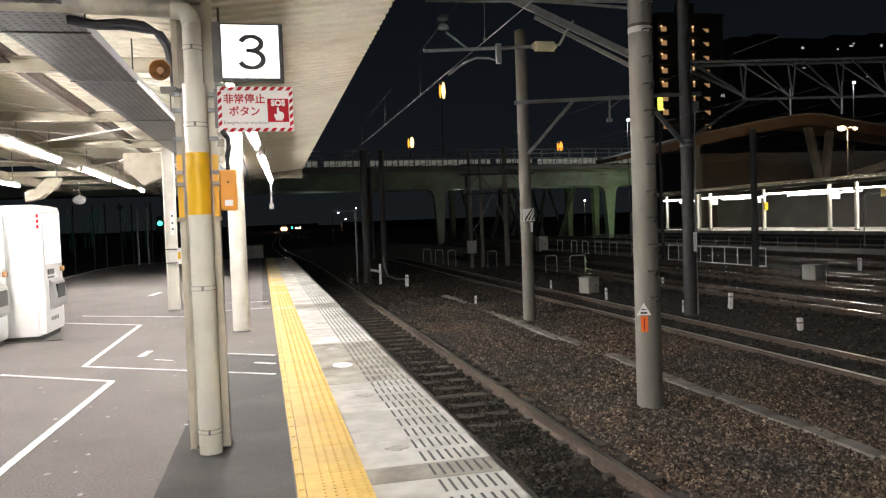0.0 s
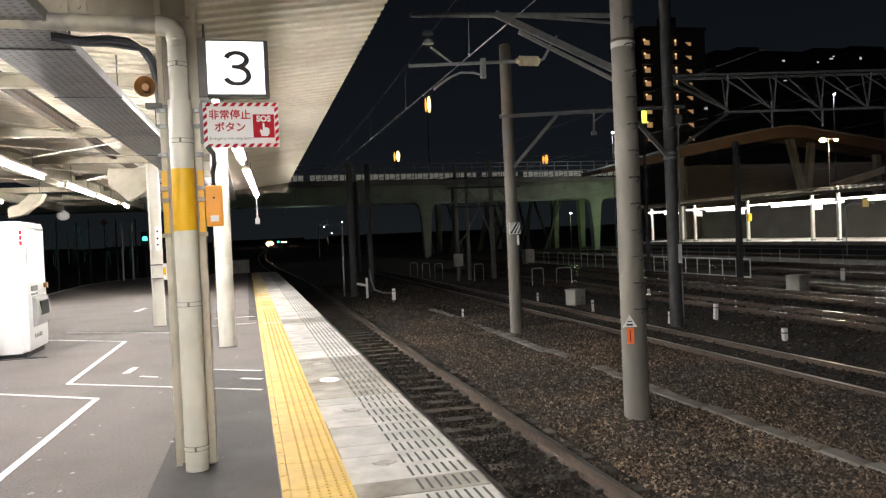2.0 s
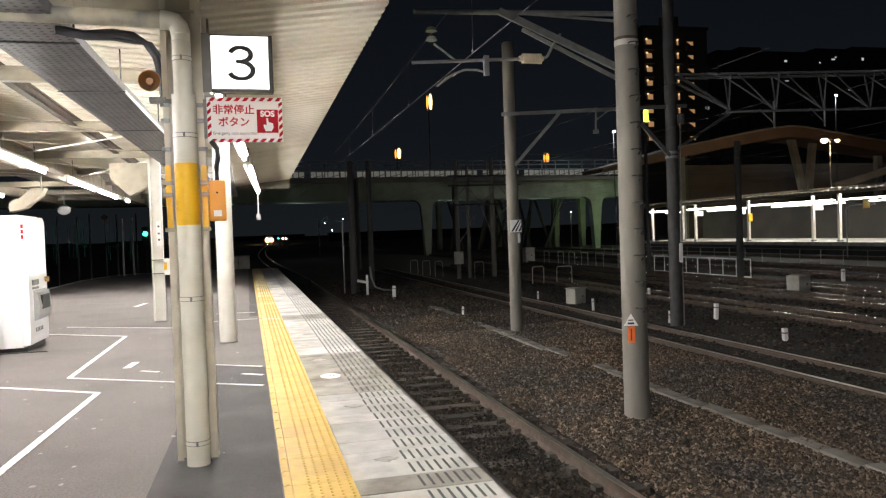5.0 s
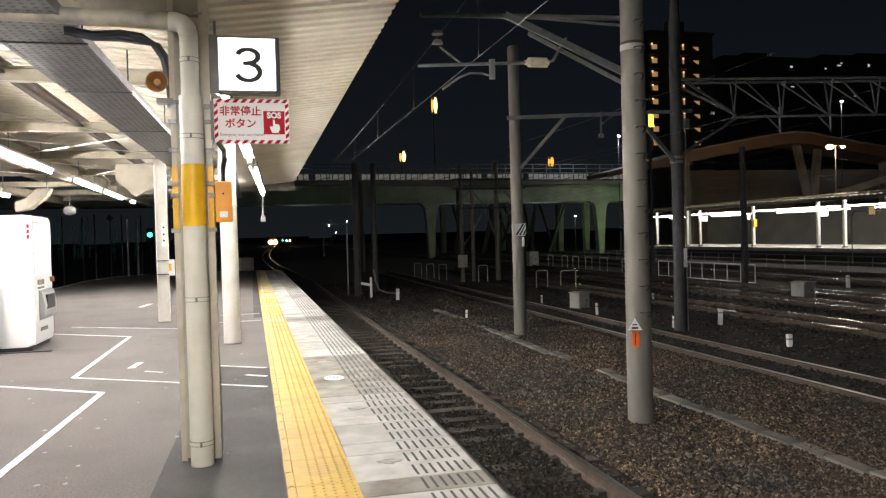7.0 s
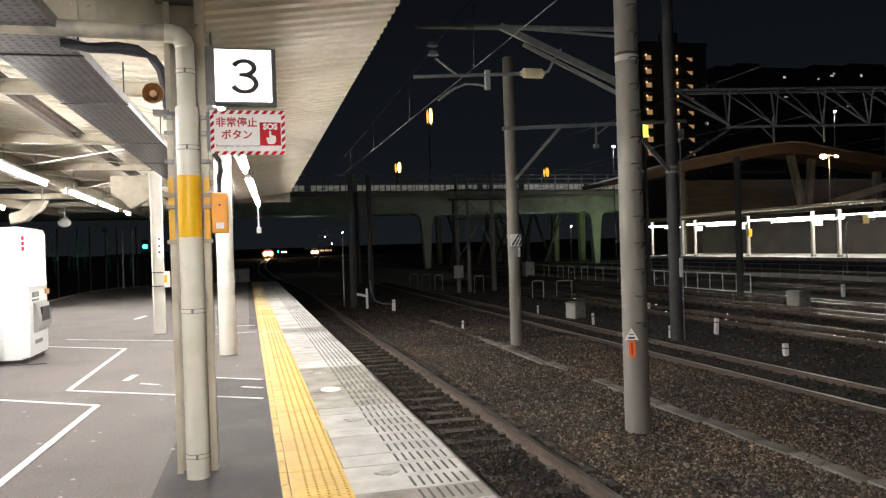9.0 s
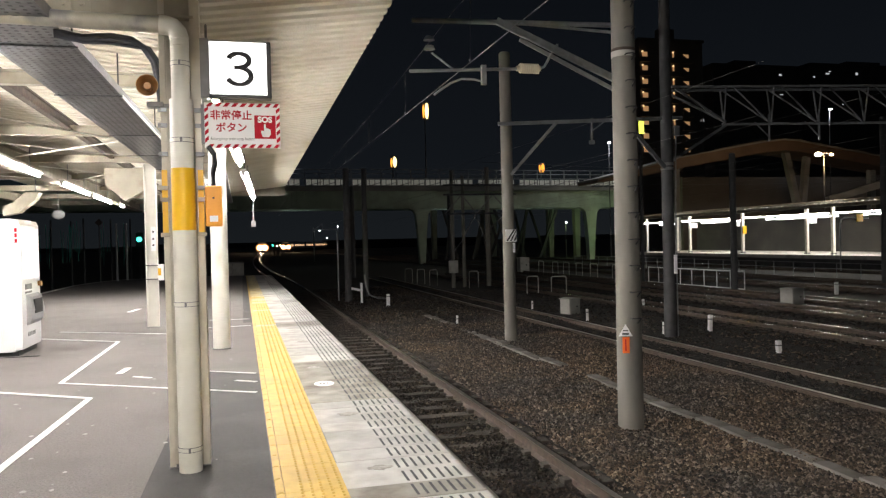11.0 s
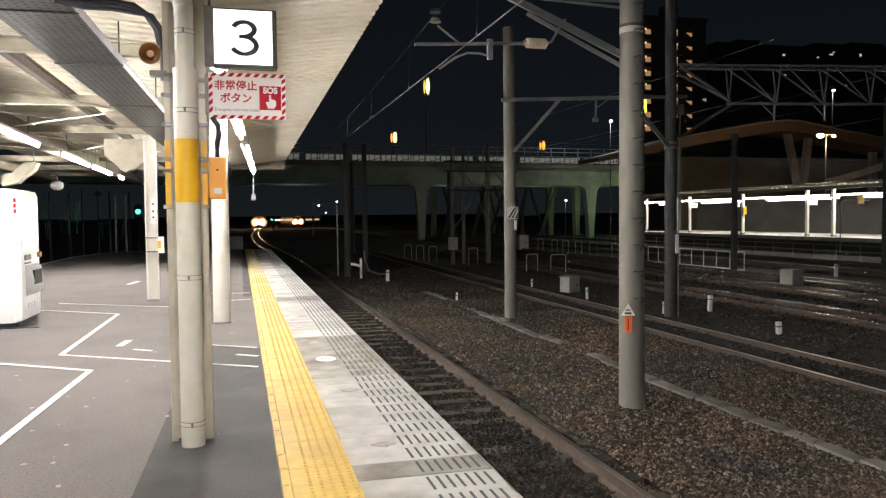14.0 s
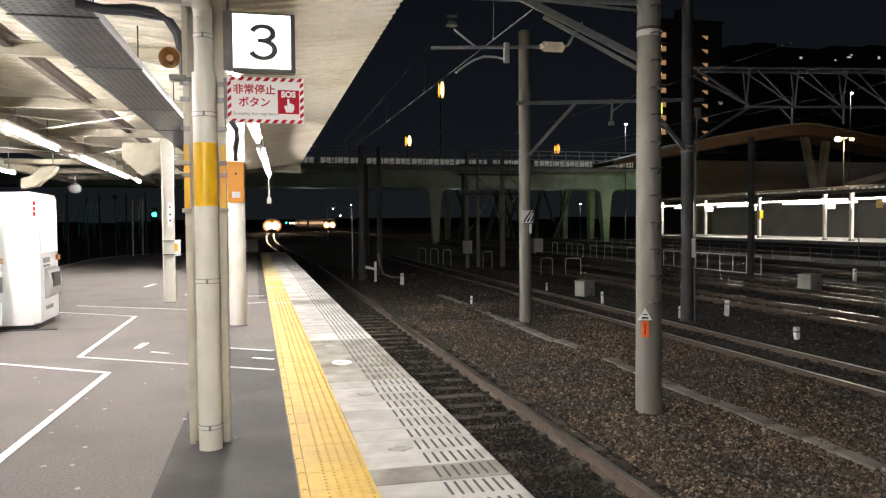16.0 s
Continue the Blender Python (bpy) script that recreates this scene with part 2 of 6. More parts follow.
def prism(bm, outline, axis, a, b):
    """Extrudes an outline of (u, v) pairs along an axis: 'x' takes (y, z), 'y' takes (x, z), 'z' takes (x, y)."""
    def at(u, v, w):
        return {"x": (w, u, v), "y": (u, w, v), "z": (u, v, w)}[axis]
    lo = [bm.verts.new(at(u, v, a)) for u, v in outline]
    hi = [bm.verts.new(at(u, v, b)) for u, v in outline]
    n = len(outline)
    for i in range(n):
        bm.faces.new((lo[i], lo[(i + 1) % n], hi[(i + 1) % n], hi[i]))
    bm.faces.new(lo[::-1])
    bm.faces.new(hi)
    return bm


def mesh_of(name, bm, mat, smooth=False):
    bmesh.ops.recalc_face_normals(bm, faces=bm.faces[:])
    me = bpy.data.meshes.new(name)
    bm.to_mesh(me)
    bm.free()
    if mat:
        me.materials.append(mat)
    if smooth:
        for p in me.polygons:
            p.use_smooth = True
        me.set_sharp_from_angle(angle=radians(40))
    return me


def part(name, bm, mat, parent, label="", smooth=False):
    ob = new(name, mesh_of(name, bm, mat, smooth))
    ob.parent = parent
    return tagged(ob, label)


def piece(name, me, parent, m):
    """One more object on a shared mesh."""
    ob = new(name, me)
    ob.parent = parent
    ob.matrix_basis = m
    return ob


def thing(name, label, category, m=None, group=""):
    ob = new(name)
    ob.empty_display_size = 0.1
    ob.matrix_basis = m or Matrix()
    return tagged(ob, label, category, group)


def setting(name, bm, mat, label="", category="", smooth=False):
    ob = new(name, mesh_of(name, bm, mat, smooth))
    return tagged(ob, label, category, kind="structure")


B = bmesh.new


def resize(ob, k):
    """Scales a thing's parts and meshes by k; its own pose stays."""
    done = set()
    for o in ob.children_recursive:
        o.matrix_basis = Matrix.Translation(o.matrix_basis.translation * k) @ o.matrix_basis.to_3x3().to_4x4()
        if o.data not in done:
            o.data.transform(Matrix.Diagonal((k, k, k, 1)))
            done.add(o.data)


def words(body, size, m, mat, parent, name="lettering", depth=0.002, align="CENTER", bold=0.0, squeeze=1.0):
    """Lettering in the built-in font, turned into a mesh."""
    cu = bpy.data.curves.new("lettering", "FONT")
    cu.body, cu.size, cu.extrude, cu.align_x, cu.align_y, cu.offset = body, size, depth, align, "CENTER", bold
    cu.resolution_u = 4
    tmp = bpy.data.objects.new("lettering", cu)
    scene.collection.objects.link(tmp)
    bpy.context.view_layer.update()
    me = bpy.data.meshes.new_from_object(tmp.evaluated_get(bpy.context.evaluated_depsgraph_get()))
    bpy.data.objects.remove(tmp)
    me.transform(Matrix.Diagonal((squeeze, 1, 1, 1)))
    me.materials.clear()
    me.materials.append(mat)
    ob = new(name, me)
    ob.parent = parent
    ob.matrix_basis = m
    return ob


# ---- ground and tracks ----
RAIL_TOP, BED = -0.97, -1.14
EDGE, YELLOW_R, YELLOW_L = 1.443, 0.597, 0.159
PLATFORM_END = 42.0


def ballast_height(x, y):
    """Ballast shoulders beside the first track, a low dip beyond."""
    h = BED - (0.06 if 0.9 < x < 3.9 else 0.0)
    h += 0.05 * noise.noise(Vector((x * 0.7, y * 0.35, 0.3))) + 0.02 * noise.noise(Vector((x * 2.5, y * 2.5, 1.7)))
    return h


bm = B()
xs = [-3000, -900, -300, -100, -50, -30, -20] + [-12 + 0.75 * i for i in range(60)] + [35, 42, 60, 90, 150, 300, 900, 3000]
ys = [-3000, -600, -150, -60, -30, -15, -8] + [-4 + 0.75 * i for i in range(70)] + [50, 56, 64, 75, 90, 120, 170, 250, 400, 700, 1500, 4500]
grid = [[bm.verts.new((x, y, ballast_height(x, y) if abs(x) < 40 and abs(y) < 60 else BED)) for y in ys] for x in xs]
for i in range(len(xs) - 1):
    for j in range(len(ys) - 1):
        bm.faces.new((grid[i][j], grid[i + 1][j], grid[i + 1][j + 1], grid[i][j + 1]))
setting("ground", bm, M["ground"], "dark brown track ballast and bare ground of a rail yard", "ground", smooth=True)


def stones(name, count, x0, x1, y0, y1, seed, lo, hi, lift, label, mat="stone"):
    """Loose broken stones, joined into one mesh."""
    rng = np.random.default_rng(seed)
    base = np.array([(1, 0, 0), (-1, 0, 0), (0, 1, 0), (0, -1, 0), (0, 0, 1), (0, 0, -1)], float)
    tri = np.array([(0, 2, 4), (2, 1, 4), (1, 3, 4), (3, 0, 4), (2, 0, 5), (1, 2, 5), (3, 1, 5), (0, 3, 5)])
    px = rng.uniform(x0, x1, count)
    py = y0 + (y1 - y0) * rng.uniform(0, 1, count) ** 1.6
    pz = np.array([ballast_height(a, b) for a, b in zip(px, py)]) + lift(px, py)
    s = rng.uniform(lo, hi, count)
    v = base[None] * rng.uniform(0.55, 1.25, (count, 6, 1)) + rng.uniform(-0.28, 0.28, (count, 6, 3))
    a = rng.uniform(0, 6.283, count)
    c, sn = np.cos(a)[:, None], np.sin(a)[:, None]
    v = np.stack([v[..., 0] * c - v[..., 1] * sn, v[..., 0] * sn + v[..., 1] * c, v[..., 2] * 0.75], -1) * s[:, None, None]
    v += np.stack([px, py, pz], -1)[:, None]
    f = (tri[None] + (np.arange(count) * 6)[:, None, None]).reshape(-1, 3)
    me = bpy.data.meshes.new(name)
    me.from_pydata(v.reshape(-1, 3).tolist(), [], f.tolist())
    me.materials.append(M[mat])
    return tagged(new(name, me), label, "ballast", kind="stuff")


m = material("ballast_stone", (0.13, 0.105, 0.085), 0.9, spread=0.3, scale=3)
nt = m.node_tree
geo = nt.nodes.new("ShaderNodeNewGeometry")
ramp = nt.nodes.new("ShaderNodeValToRGB")
for pos, col in ((0.35, (0.042, 0.034, 0.028, 1)), (0.62, (0.078, 0.058, 0.043, 1)), (0.85, (0.125, 0.104, 0.086, 1))):
    ramp.color_ramp.elements.new(pos).color = col
ramp.color_ramp.elements[0].color, ramp.color_ramp.elements[-1].color = (0.014, 0.012, 0.011, 1), (0.24, 0.205, 0.17, 1)
nt.links.new(geo.outputs["Random Per Island"], ramp.inputs[0])
tco = nt.nodes.new("ShaderNodeTexCoord")
patch = nt.nodes.new("ShaderNodeTexNoise")
patch.inputs["Scale"].default_value, patch.inputs["Detail"].default_value = 0.55, 5
nt.links.new(tco.outputs["Object"], patch.inputs["Vector"])
tint = nt.nodes.new("ShaderNodeValToRGB")
tint.color_ramp.elements[0].position, tint.color_ramp.elements[1].position = 0.38, 0.64
tint.color_ramp.elements[0].color, tint.color_ramp.elements[1].color = (0.70, 0.71, 0.74, 1), (1.22, 1.06, 0.88, 1)
nt.links.new(patch.outputs["Fac"], tint.inputs[0])
mul = nt.nodes.new("ShaderNodeMixRGB")
mul.blend_type = "MULTIPLY"
mul.inputs[0].default_value = 1.0
nt.links.new(ramp.outputs[0], mul.inputs[1])
nt.links.new(tint.outputs[0], mul.inputs[2])
nt.links.new(mul.outputs[0], nt.nodes["Principled BSDF"].inputs["Base Color"])
M["stone"] = m
# Dimmed copy: weak light on far and yard ballast is put into its colour.
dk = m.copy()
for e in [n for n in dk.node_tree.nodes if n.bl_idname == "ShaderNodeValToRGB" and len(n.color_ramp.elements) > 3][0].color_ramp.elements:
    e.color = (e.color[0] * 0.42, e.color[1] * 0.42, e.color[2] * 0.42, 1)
M["stone_dimmed"] = dk


def mound(px, py):
    """Ballast is heaped between the tracks and low between the sleepers."""
    return 0.02 + 0.03 * np.clip((px - 3.8) / 0.8, 0, 1) * np.clip((8.9 - px) / 0.5, 0, 1) + 0.05 * np.clip((px - 6.9) / 0.6, 0, 1) * np.clip((8.9 - px) / 0.5, 0, 1)


stones("ballast_stones", 84000, 3.6, 8.95, 5.0, 24.0, 3, 0.017, 0.038, mound, "loose brown and grey crushed ballast stones between the tracks")
stones("ballast_stones", 14000, 3.6, 9.2, 20.0, 45.0, 4, 0.035, 0.06, mound, "loose crushed ballast stones farther down the line, colour dimmed for weak light", "stone_dimmed")
stones("ballast_stones", 30000, 1.4, 3.75, 4.5, 30.0, 5, 0.016, 0.036, lambda a, b: 0.058 + 0.012 * np.sin(a * 9.0 + b * 5.0), "dark crushed ballast stones between the sleepers", "stone_dimmed")
stones("ballast_stones", 16000, 9.2, 20.0, 10.0, 40.0, 6, 0.03, 0.06, lambda a, b: 0.0 * a, "crushed ballast stones across the yard, colour dimmed for weak light", "stone_dimmed")


def rail_profile():
    h = RAIL_TOP
    return [(-0.065, h - 0.16), (0.065, h - 0.16), (0.065, h - 0.148), (0.012, h - 0.125), (0.010, h - 0.045), (0.034, h - 0.034), (0.034, h - 0.004), (-0.034, h - 0.004), (-0.034, h - 0.034), (-0.010, h - 0.045), (-0.012, h - 0.125), (-0.065, h - 0.148)]


def sleeper_mesh():
    bm = B()
    box(bm, -1.0, -0.12, -1.25, 1.0, 0.12, RAIL_TOP - 0.165, 0.012)
    for s in (-0.566, 0.566):
        for o in (-0.10, 0.10):
            box(bm, s + o - 0.045, -0.07, RAIL_TOP - 0.165, s + o + 0.045, 0.07, RAIL_TOP - 0.11, 0.008)
    return mesh_of("sleeper", bm, M["sleeper"])


SLEEPER = sleeper_mesh()


def straight_track(cx, y0, y1, head, sleepers, label, near=0, far=0, drop=0.0):
    t = tagged(thing("railway_track", label, "railway track", pose(cx, 0, drop), "parallel yard tracks"), kind="structure")
    for s in (-0.566, 0.566):
        bm = B()
        prism(bm, [(u + s, v) for u, v in rail_profile()], "y", y0, y1)
        rail = part("rail", bm, M["rail_side"], t, "rust-brown steel rail")
        bm = B()
        box(bm, s - 0.034, y0, RAIL_TOP - 0.004, s + 0.034, y1, RAIL_TOP, 0.0)
        part("rail_head", bm, head, rail, "polished running surface")
    for k in range(int((far - near) / 0.61) if sleepers else 0):
        piece("sleeper", SLEEPER, t, pose(0, near + 0.61 * k, random.uniform(-0.012, 0.008), 0, 0, random.uniform(-0.6, 0.6)))
    return t


straight_track(2.902, -40, 45, M["rail_head"], True, "single track with rust-brown rails on dark sleepers", 3.0, 45)
straight_track(9.506, -40, 58, M["rail_head"], True, "yard track with rust-brown rails", 8, 40, -0.05)
for cx in (14.7, 18.3, 21.2, 26.2, 30.4, 37.6):
    straight_track(cx, -40, 58 if cx < 20 else 150, M["rail_shiny"], True, "yard track with polished rails in dark ballast", 14, 34)


# the line that the trains come in on, beyond the platform
def main_line(d):
    """Place of the first track's centre, d metres ahead."""
    return np.interp(d, LINE_D, LINE_X)


def smooth_curve(knots):
    d = np.arange(knots[0][0], knots[-1][0] + 1, 2.0)
    x = np.interp(d, [k[0] for k in knots], [k[1] for k in knots])
    for _ in range(14):
        x[1:-1] = (x[:-2] + 2 * x[1:-1] + x[2:]) / 4
    return d, x


LINE_D, LINE_X = smooth_curve([(45, 2.902), (55, 2.82), (66, 2.5), (80, 2.05), (110, 1.95), (143, 2.45), (200, 4.1), (232, 5.2), (270, 6.7), (335, 8.7), (400, 10.8), (470, 13.2), (640, 19)])
SIDE_D, SIDE_X = smooth_curve([(60, 22.0), (150, 24.0), (200, 23.4), (220, 21.7), (230, 20.2), (240, 18.1), (250, 16.6), (262, 15.7), (277, 15.3), (290, 15.6), (300, 16.8), (315, 21.0), (330, 26.0), (350, 31.5), (383, 38.3), (450, 56), (520, 82), (630, 126), (840, 210)])


def curved_track(ds, xs_, label, head):
    t = tagged(thing("railway_track", label, "railway track"), kind="structure")
    for s in (-0.566, 0.566):
        bm = B()
        prev = None
        for d, x in zip(ds, xs_):
            ring = [bm.verts.new((x + s + u, d, v)) for u, v in ((-0.034, RAIL_TOP), (0.034, RAIL_TOP), (0.05, RAIL_TOP - 0.16), (-0.05, RAIL_TOP - 0.16))]
            if prev:
                for k in range(4):
                    bm.faces.new((prev[k], prev[(k + 1) % 4], ring[(k + 1) % 4], ring[k]))
            prev = ring
        part("rail", bm, head, t, "polished steel rail")
    return t


curved_track(LINE_D, LINE_X, "main line track bending away beyond the platform", M["rail_shiny"])
curved_track(SIDE_D, SIDE_X, "second main line track curving in from afar", M["rail_side"])

# cable trough with loose lids
t = thing("cable_trough", "grey concrete cable trough half buried in ballast", "cable trough")
bm = B()
box(bm, 6.21, 2.0, -1.25, 6.39, 27.0, -1.085)
part("channel", bm, M["trough"], t)
lid = mesh_of("lid", box(B(), -0.105, -0.29, 0, 0.105, 0.29, 0.04, 0.008), M["trough"])
for k in range(41):
    piece("lid", lid, t, pose(6.3 + random.uniform(-0.03, 0.03), 2.3 + 0.6 * k, -1.085 + random.uniform(-0.03, 0.02), random.uniform(-1.5, 1.5), random.uniform(-2, 2), random.uniform(-2, 2)))


# ---- platform ----
bm = B()
prism(bm, [(-7.2, -1.3), (EDGE - 0.12, -1.3), (EDGE - 0.12, -0.12), (-7.2, -0.12)], "y", -40, PLATFORM_END)
setting("platform_base", bm, M["curb"], "stained concrete platform wall", "platform")
bm = B()
prism(bm, [(-7.2, -40), (YELLOW_L, -40), (YELLOW_L, PLATFORM_END), (-5.6, PLATFORM_END), (-6.5, 40.5), (-7.2, 37.0)], "z", -0.12, 0.0)
setting("platform_paving", bm, M["asphalt"], "grey worn asphalt platform paving", "paving")
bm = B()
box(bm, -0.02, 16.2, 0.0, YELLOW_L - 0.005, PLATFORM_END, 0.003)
# Polygon round the column: its floor shadow painted as darker asphalt.
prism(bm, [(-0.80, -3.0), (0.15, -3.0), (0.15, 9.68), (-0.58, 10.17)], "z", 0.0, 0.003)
setting("paving_patch", bm, M["darkened_asphalt"], "asphalt darkened as a painted shadow round the column", "paving")


def paint_line(a, b, w):
    bm = B()
    a, b = Vector((*a, 0.0065)), Vector((*b, 0.0065))
    bar(bm, a, b, w, 0.004)
    return tagged(new("line_marking", mesh_of("line_marking", bm, M["line"])), "worn white painted queue line on the platform", "line marking", "queue lines", kind="structure")


for a, b, w in (((-2.1, 9.9), (-2.05, 13.9), 0.06), ((-2.1, 9.9), (0.1, 8.45), 0.05), ((-2.05, 13.9), (-3.6, 15.05), 0.05),
                ((-0.6, 10.2), (0.11, 9.7), 0.05), ((-1.59, 8.78), (-2.95, 9.73), 0.06), ((-1.59, 8.78), (-1.74, 5.9), 0.065),
                ((-1.74, 5.9), (-1.9, 2.0), 0.065), ((-3.4, 16.05), (-1.3, 14.7), 0.04), ((-0.9, 15.45), (0.12, 15.5), 0.04), ((-0.7, 17.0), (0.1, 16.9), 0.05),
                ((-1.53, 10.35), (-1.48, 10.8), 0.09), ((-1.32, 10.04), (-1.1, 9.86), 0.05), ((-0.12, 9.28), (0.11, 9.1), 0.06),
                ((-2.72, 20.2), (-2.6, 21.2), 0.13), ((-1.55, 17.6), (-1.5, 19.6), 0.06)):
    paint_line(a, b, w)

# pale kerb along the platform's other edge and its end
bm = B()
kerb = [(-7.11, -40), (-7.11, 36.9), (-6.44, 40.4), (-5.55, 41.9), (0.1, 41.9)]
for a, b in zip(kerb, kerb[1:]):
    bar(bm, (*a, -0.03), (*b, -0.03), 0.17, 0.075)
setting("platform_kerb", bm, M["slab"], "pale concrete kerb along the platform's other edge", "kerb")

# yellow guiding strip
strip = tagged(thing("tactile_strip", "yellow tactile paving strip with raised dots and a bar", "tactile paving"), kind="structure")
bm = B()
box(bm, YELLOW_L + 0.056, -0.149, -0.10, YELLOW_R - 0.002, 0.149, 0.012)
w = (YELLOW_R - YELLOW_L - 0.13) / 5
for i in range(5):
    for j in range(5):
        rod(bm, (YELLOW_L + 0.13 + w * (i + 0.5), -0.12 + 0.06 * j, 0.012), (YELLOW_L + 0.13 + w * (i + 0.5), -0.12 + 0.06 * j, 0.019), 0.0115, 0.008, 8)
TILE = mesh_of("tile", bm, M["yellow_tile"])
WORN = TILE.copy()
WORN.materials[0] = M["yellow_worn"]
bm = B()
box(bm, YELLOW_L, -0.147, -0.10, YELLOW_L + 0.050, 0.147, 0.011)
box(bm, YELLOW_L + 0.012, -0.140, 0.011, YELLOW_L + 0.040, 0.140, 0.016, 0.002)
BAR_TILE = mesh_of("bar_tile", bm, M["yellow_tile"])
for k in range(128):
    y = 3.0 + 0.3 * k
    piece("tile", WORN if random.uniform(15, 27) < y else TILE, strip, pose(0, y, random.uniform(-0.002, 0.001)))
    piece("bar_tile", BAR_TILE, strip, pose(random.uniform(-0.002, 0.002), y, random.uniform(-0.002, 0.001)))
bm = B()
box(bm, YELLOW_L, -40, -0.1, YELLOW_R, 2.8, 0.012)
part("worn_run", bm, M["yellow_tile"], strip)

# concrete edge slabs with slip grooves
edging = tagged(thing("platform_edging", "pale concrete platform edge slabs with dark slip grooves", "platform edge"), kind="structure")


def slab_mesh(length):
    bm = B()
    x0, x1 = YELLOW_R + 0.003, EDGE
    box(bm, x0, 0.004, -0.14, x1, length - 0.004, 0.0, 0.006)
    me = mesh_of("slab", bm, M["slab"])
    g = B()
    gx = [1.012 + 0.060 * i for i in range(7)]
    rows = 1 if length < 0.4 else 2
    run = length / rows
    for r in range(rows):
        for x in gx:
            box(g, x - 0.0085, r * run + 0.045, -0.004, x + 0.0085, (r + 1) * run - 0.045, 0.0025)
    return me, mesh_of("slip_grooves", g, M["groove"])


SLABS = {0.30: slab_mesh(0.30), 0.61: slab_mesh(0.61)}
DIRTY = {n: s[0].copy() for n, s in SLABS.items()}
for me in DIRTY.values():
    me.materials[0] = M["slab_dirty"]
y, k = 2.83, 0
while y < PLATFORM_END - 0.7:
    size = 0.30 if k % 2 == 0 else 0.61
    s = piece("slab", DIRTY[size] if 4.6 < y + size / 2 < 5.1 or 7.7 < y + size / 2 < 10.6 or 15 < y + size / 2 < 16 else SLABS[size][0], edging, pose(random.uniform(-0.006, 0.004), y, random.uniform(-0.003, 0.0), random.uniform(-0.12, 0.12), random.uniform(-0.06, 0.06)))
    piece("slip_grooves", SLABS[size][1], s, Matrix())
    y, k = y + size, k + 1
bm = B()
box(bm, YELLOW_R, -40, -0.14, EDGE, 2.8, 0.0)
part("worn_run", bm, M["slab"], edging)
# door mark
bm = B()
bmesh.ops.create_cone(bm, cap_ends=True, segments=24, radius1=0.13, radius2=0.13, depth=0.004, matrix=Matrix.Translation((0, 0, 0)))
mk = tagged(new("door_mark", mesh_of("door_mark", bm, M["print_white"])), "white oval boarding position mark with small print", "floor mark")
mk.matrix_basis = pose(0.84, 8.68, 0.006) @ Matrix.Diagonal((0.85, 1.15, 1, 1))
for k in range(3):
    part("print", box(B(), -0.06 + 0.045 * k, -0.02, 0.002, -0.035 + 0.045 * k, 0.02, 0.0035), M["ink"], mk)

# pale worn specks on the asphalt
rng = np.random.default_rng(12)
bm = B()
for k in range(150):
    x, y = rng.uniform(-4.2, 0.05), 3.6 + 16 * rng.uniform(0, 1) ** 1.5
    r = rng.uniform(0.006, 0.022)
    n = int(rng.integers(5, 9))
    a0 = rng.uniform(0, 6.28)
    ring = [(x + r * rng.uniform(0.6, 1.3) * math.cos(a0 + 6.283 * i / n), y + 1.3 * r * rng.uniform(0.6, 1.3) * math.sin(a0 + 6.283 * i / n)) for i in range(n)]
    prism(bm, ring, "z", 0.003, 0.0055)
tagged(new("paving_specks", mesh_of("paving_specks", bm, M["speck"])), "pale worn specks and gum spots on the asphalt", "stains", kind="stuff")
# dark oval stains and drain holes in the edge slabs
for x, y, rx, ry in ((0.88, 5.34, 0.085, 0.06), (0.89, 7.1, 0.09, 0.075), (0.84, 9.9, 0.1, 0.08), (0.9, 12.6, 0.09, 0.1), (0.74, 11.3, 0.06, 0.05)):
    bm = B()
    prism(bm, [(x + rx * rng.uniform(0.65, 1.15) * math.cos(0.35 * a), y + ry * rng.uniform(0.65, 1.15) * math.sin(0.35 * a)) for a in range(18)], "z", -0.004, 0.0012)
    tagged(new("slab_stain", mesh_of("slab_stain", bm, M["stain"])), "dark worn oval stain on an edge slab", "stain", "slab stains", kind="structure")


# ---- platform canopy ----
def drop(y):
    """Fall of the canopy along the platform."""
    return 0.0 * y


CANOPY_END = 28.6
VALLEY, EAVE = -0.46, 1.35


def corrugated(name, x0, z0, x1, z1, y0, y1, label, pitch=0.22, depth=0.055, thick=0.012, flare=0.0):
    """Folded roof sheet with its folds across the platform."""
    prof = []
    y = y0
    while y < y1:
        for o, h in ((0.0, 0.0), (0.10, 0.0), (0.13, depth), (0.19, depth)):
            prof.append((y + o * pitch / 0.22, h))
        y += pitch
    bm = B()
    rows = []
    for y, h in prof:
        rows.append([bm.verts.new((x, y, z + h + drop(y) + e)) for x, z, e in ((x0, z0, 0), (x1 + flare * (y - 7.4), z1, 0), (x1 + flare * (y - 7.4), z1, thick), (x0, z0, thick))])
    for a, b in zip(rows, rows[1:]):
        for k in range(4):
            bm.faces.new((a[k], a[(k + 1) % 4], b[(k + 1) % 4], b[k]))
    bm.faces.new(rows[0][::-1])
    bm.faces.new(rows[-1])
    return setting(name, bm, M["roof_sheet"], label, "ceiling")


corrugated("ceiling", VALLEY, 3.45, EAVE, 3.69, -20, CANOPY_END, "cream folded-steel canopy sheet over the platform edge", flare=0.0106)
corrugated("ceiling", -7.4, 3.95, VALLEY, 3.45, -20, 33.0, "cream folded-steel canopy sheet over the platform middle")


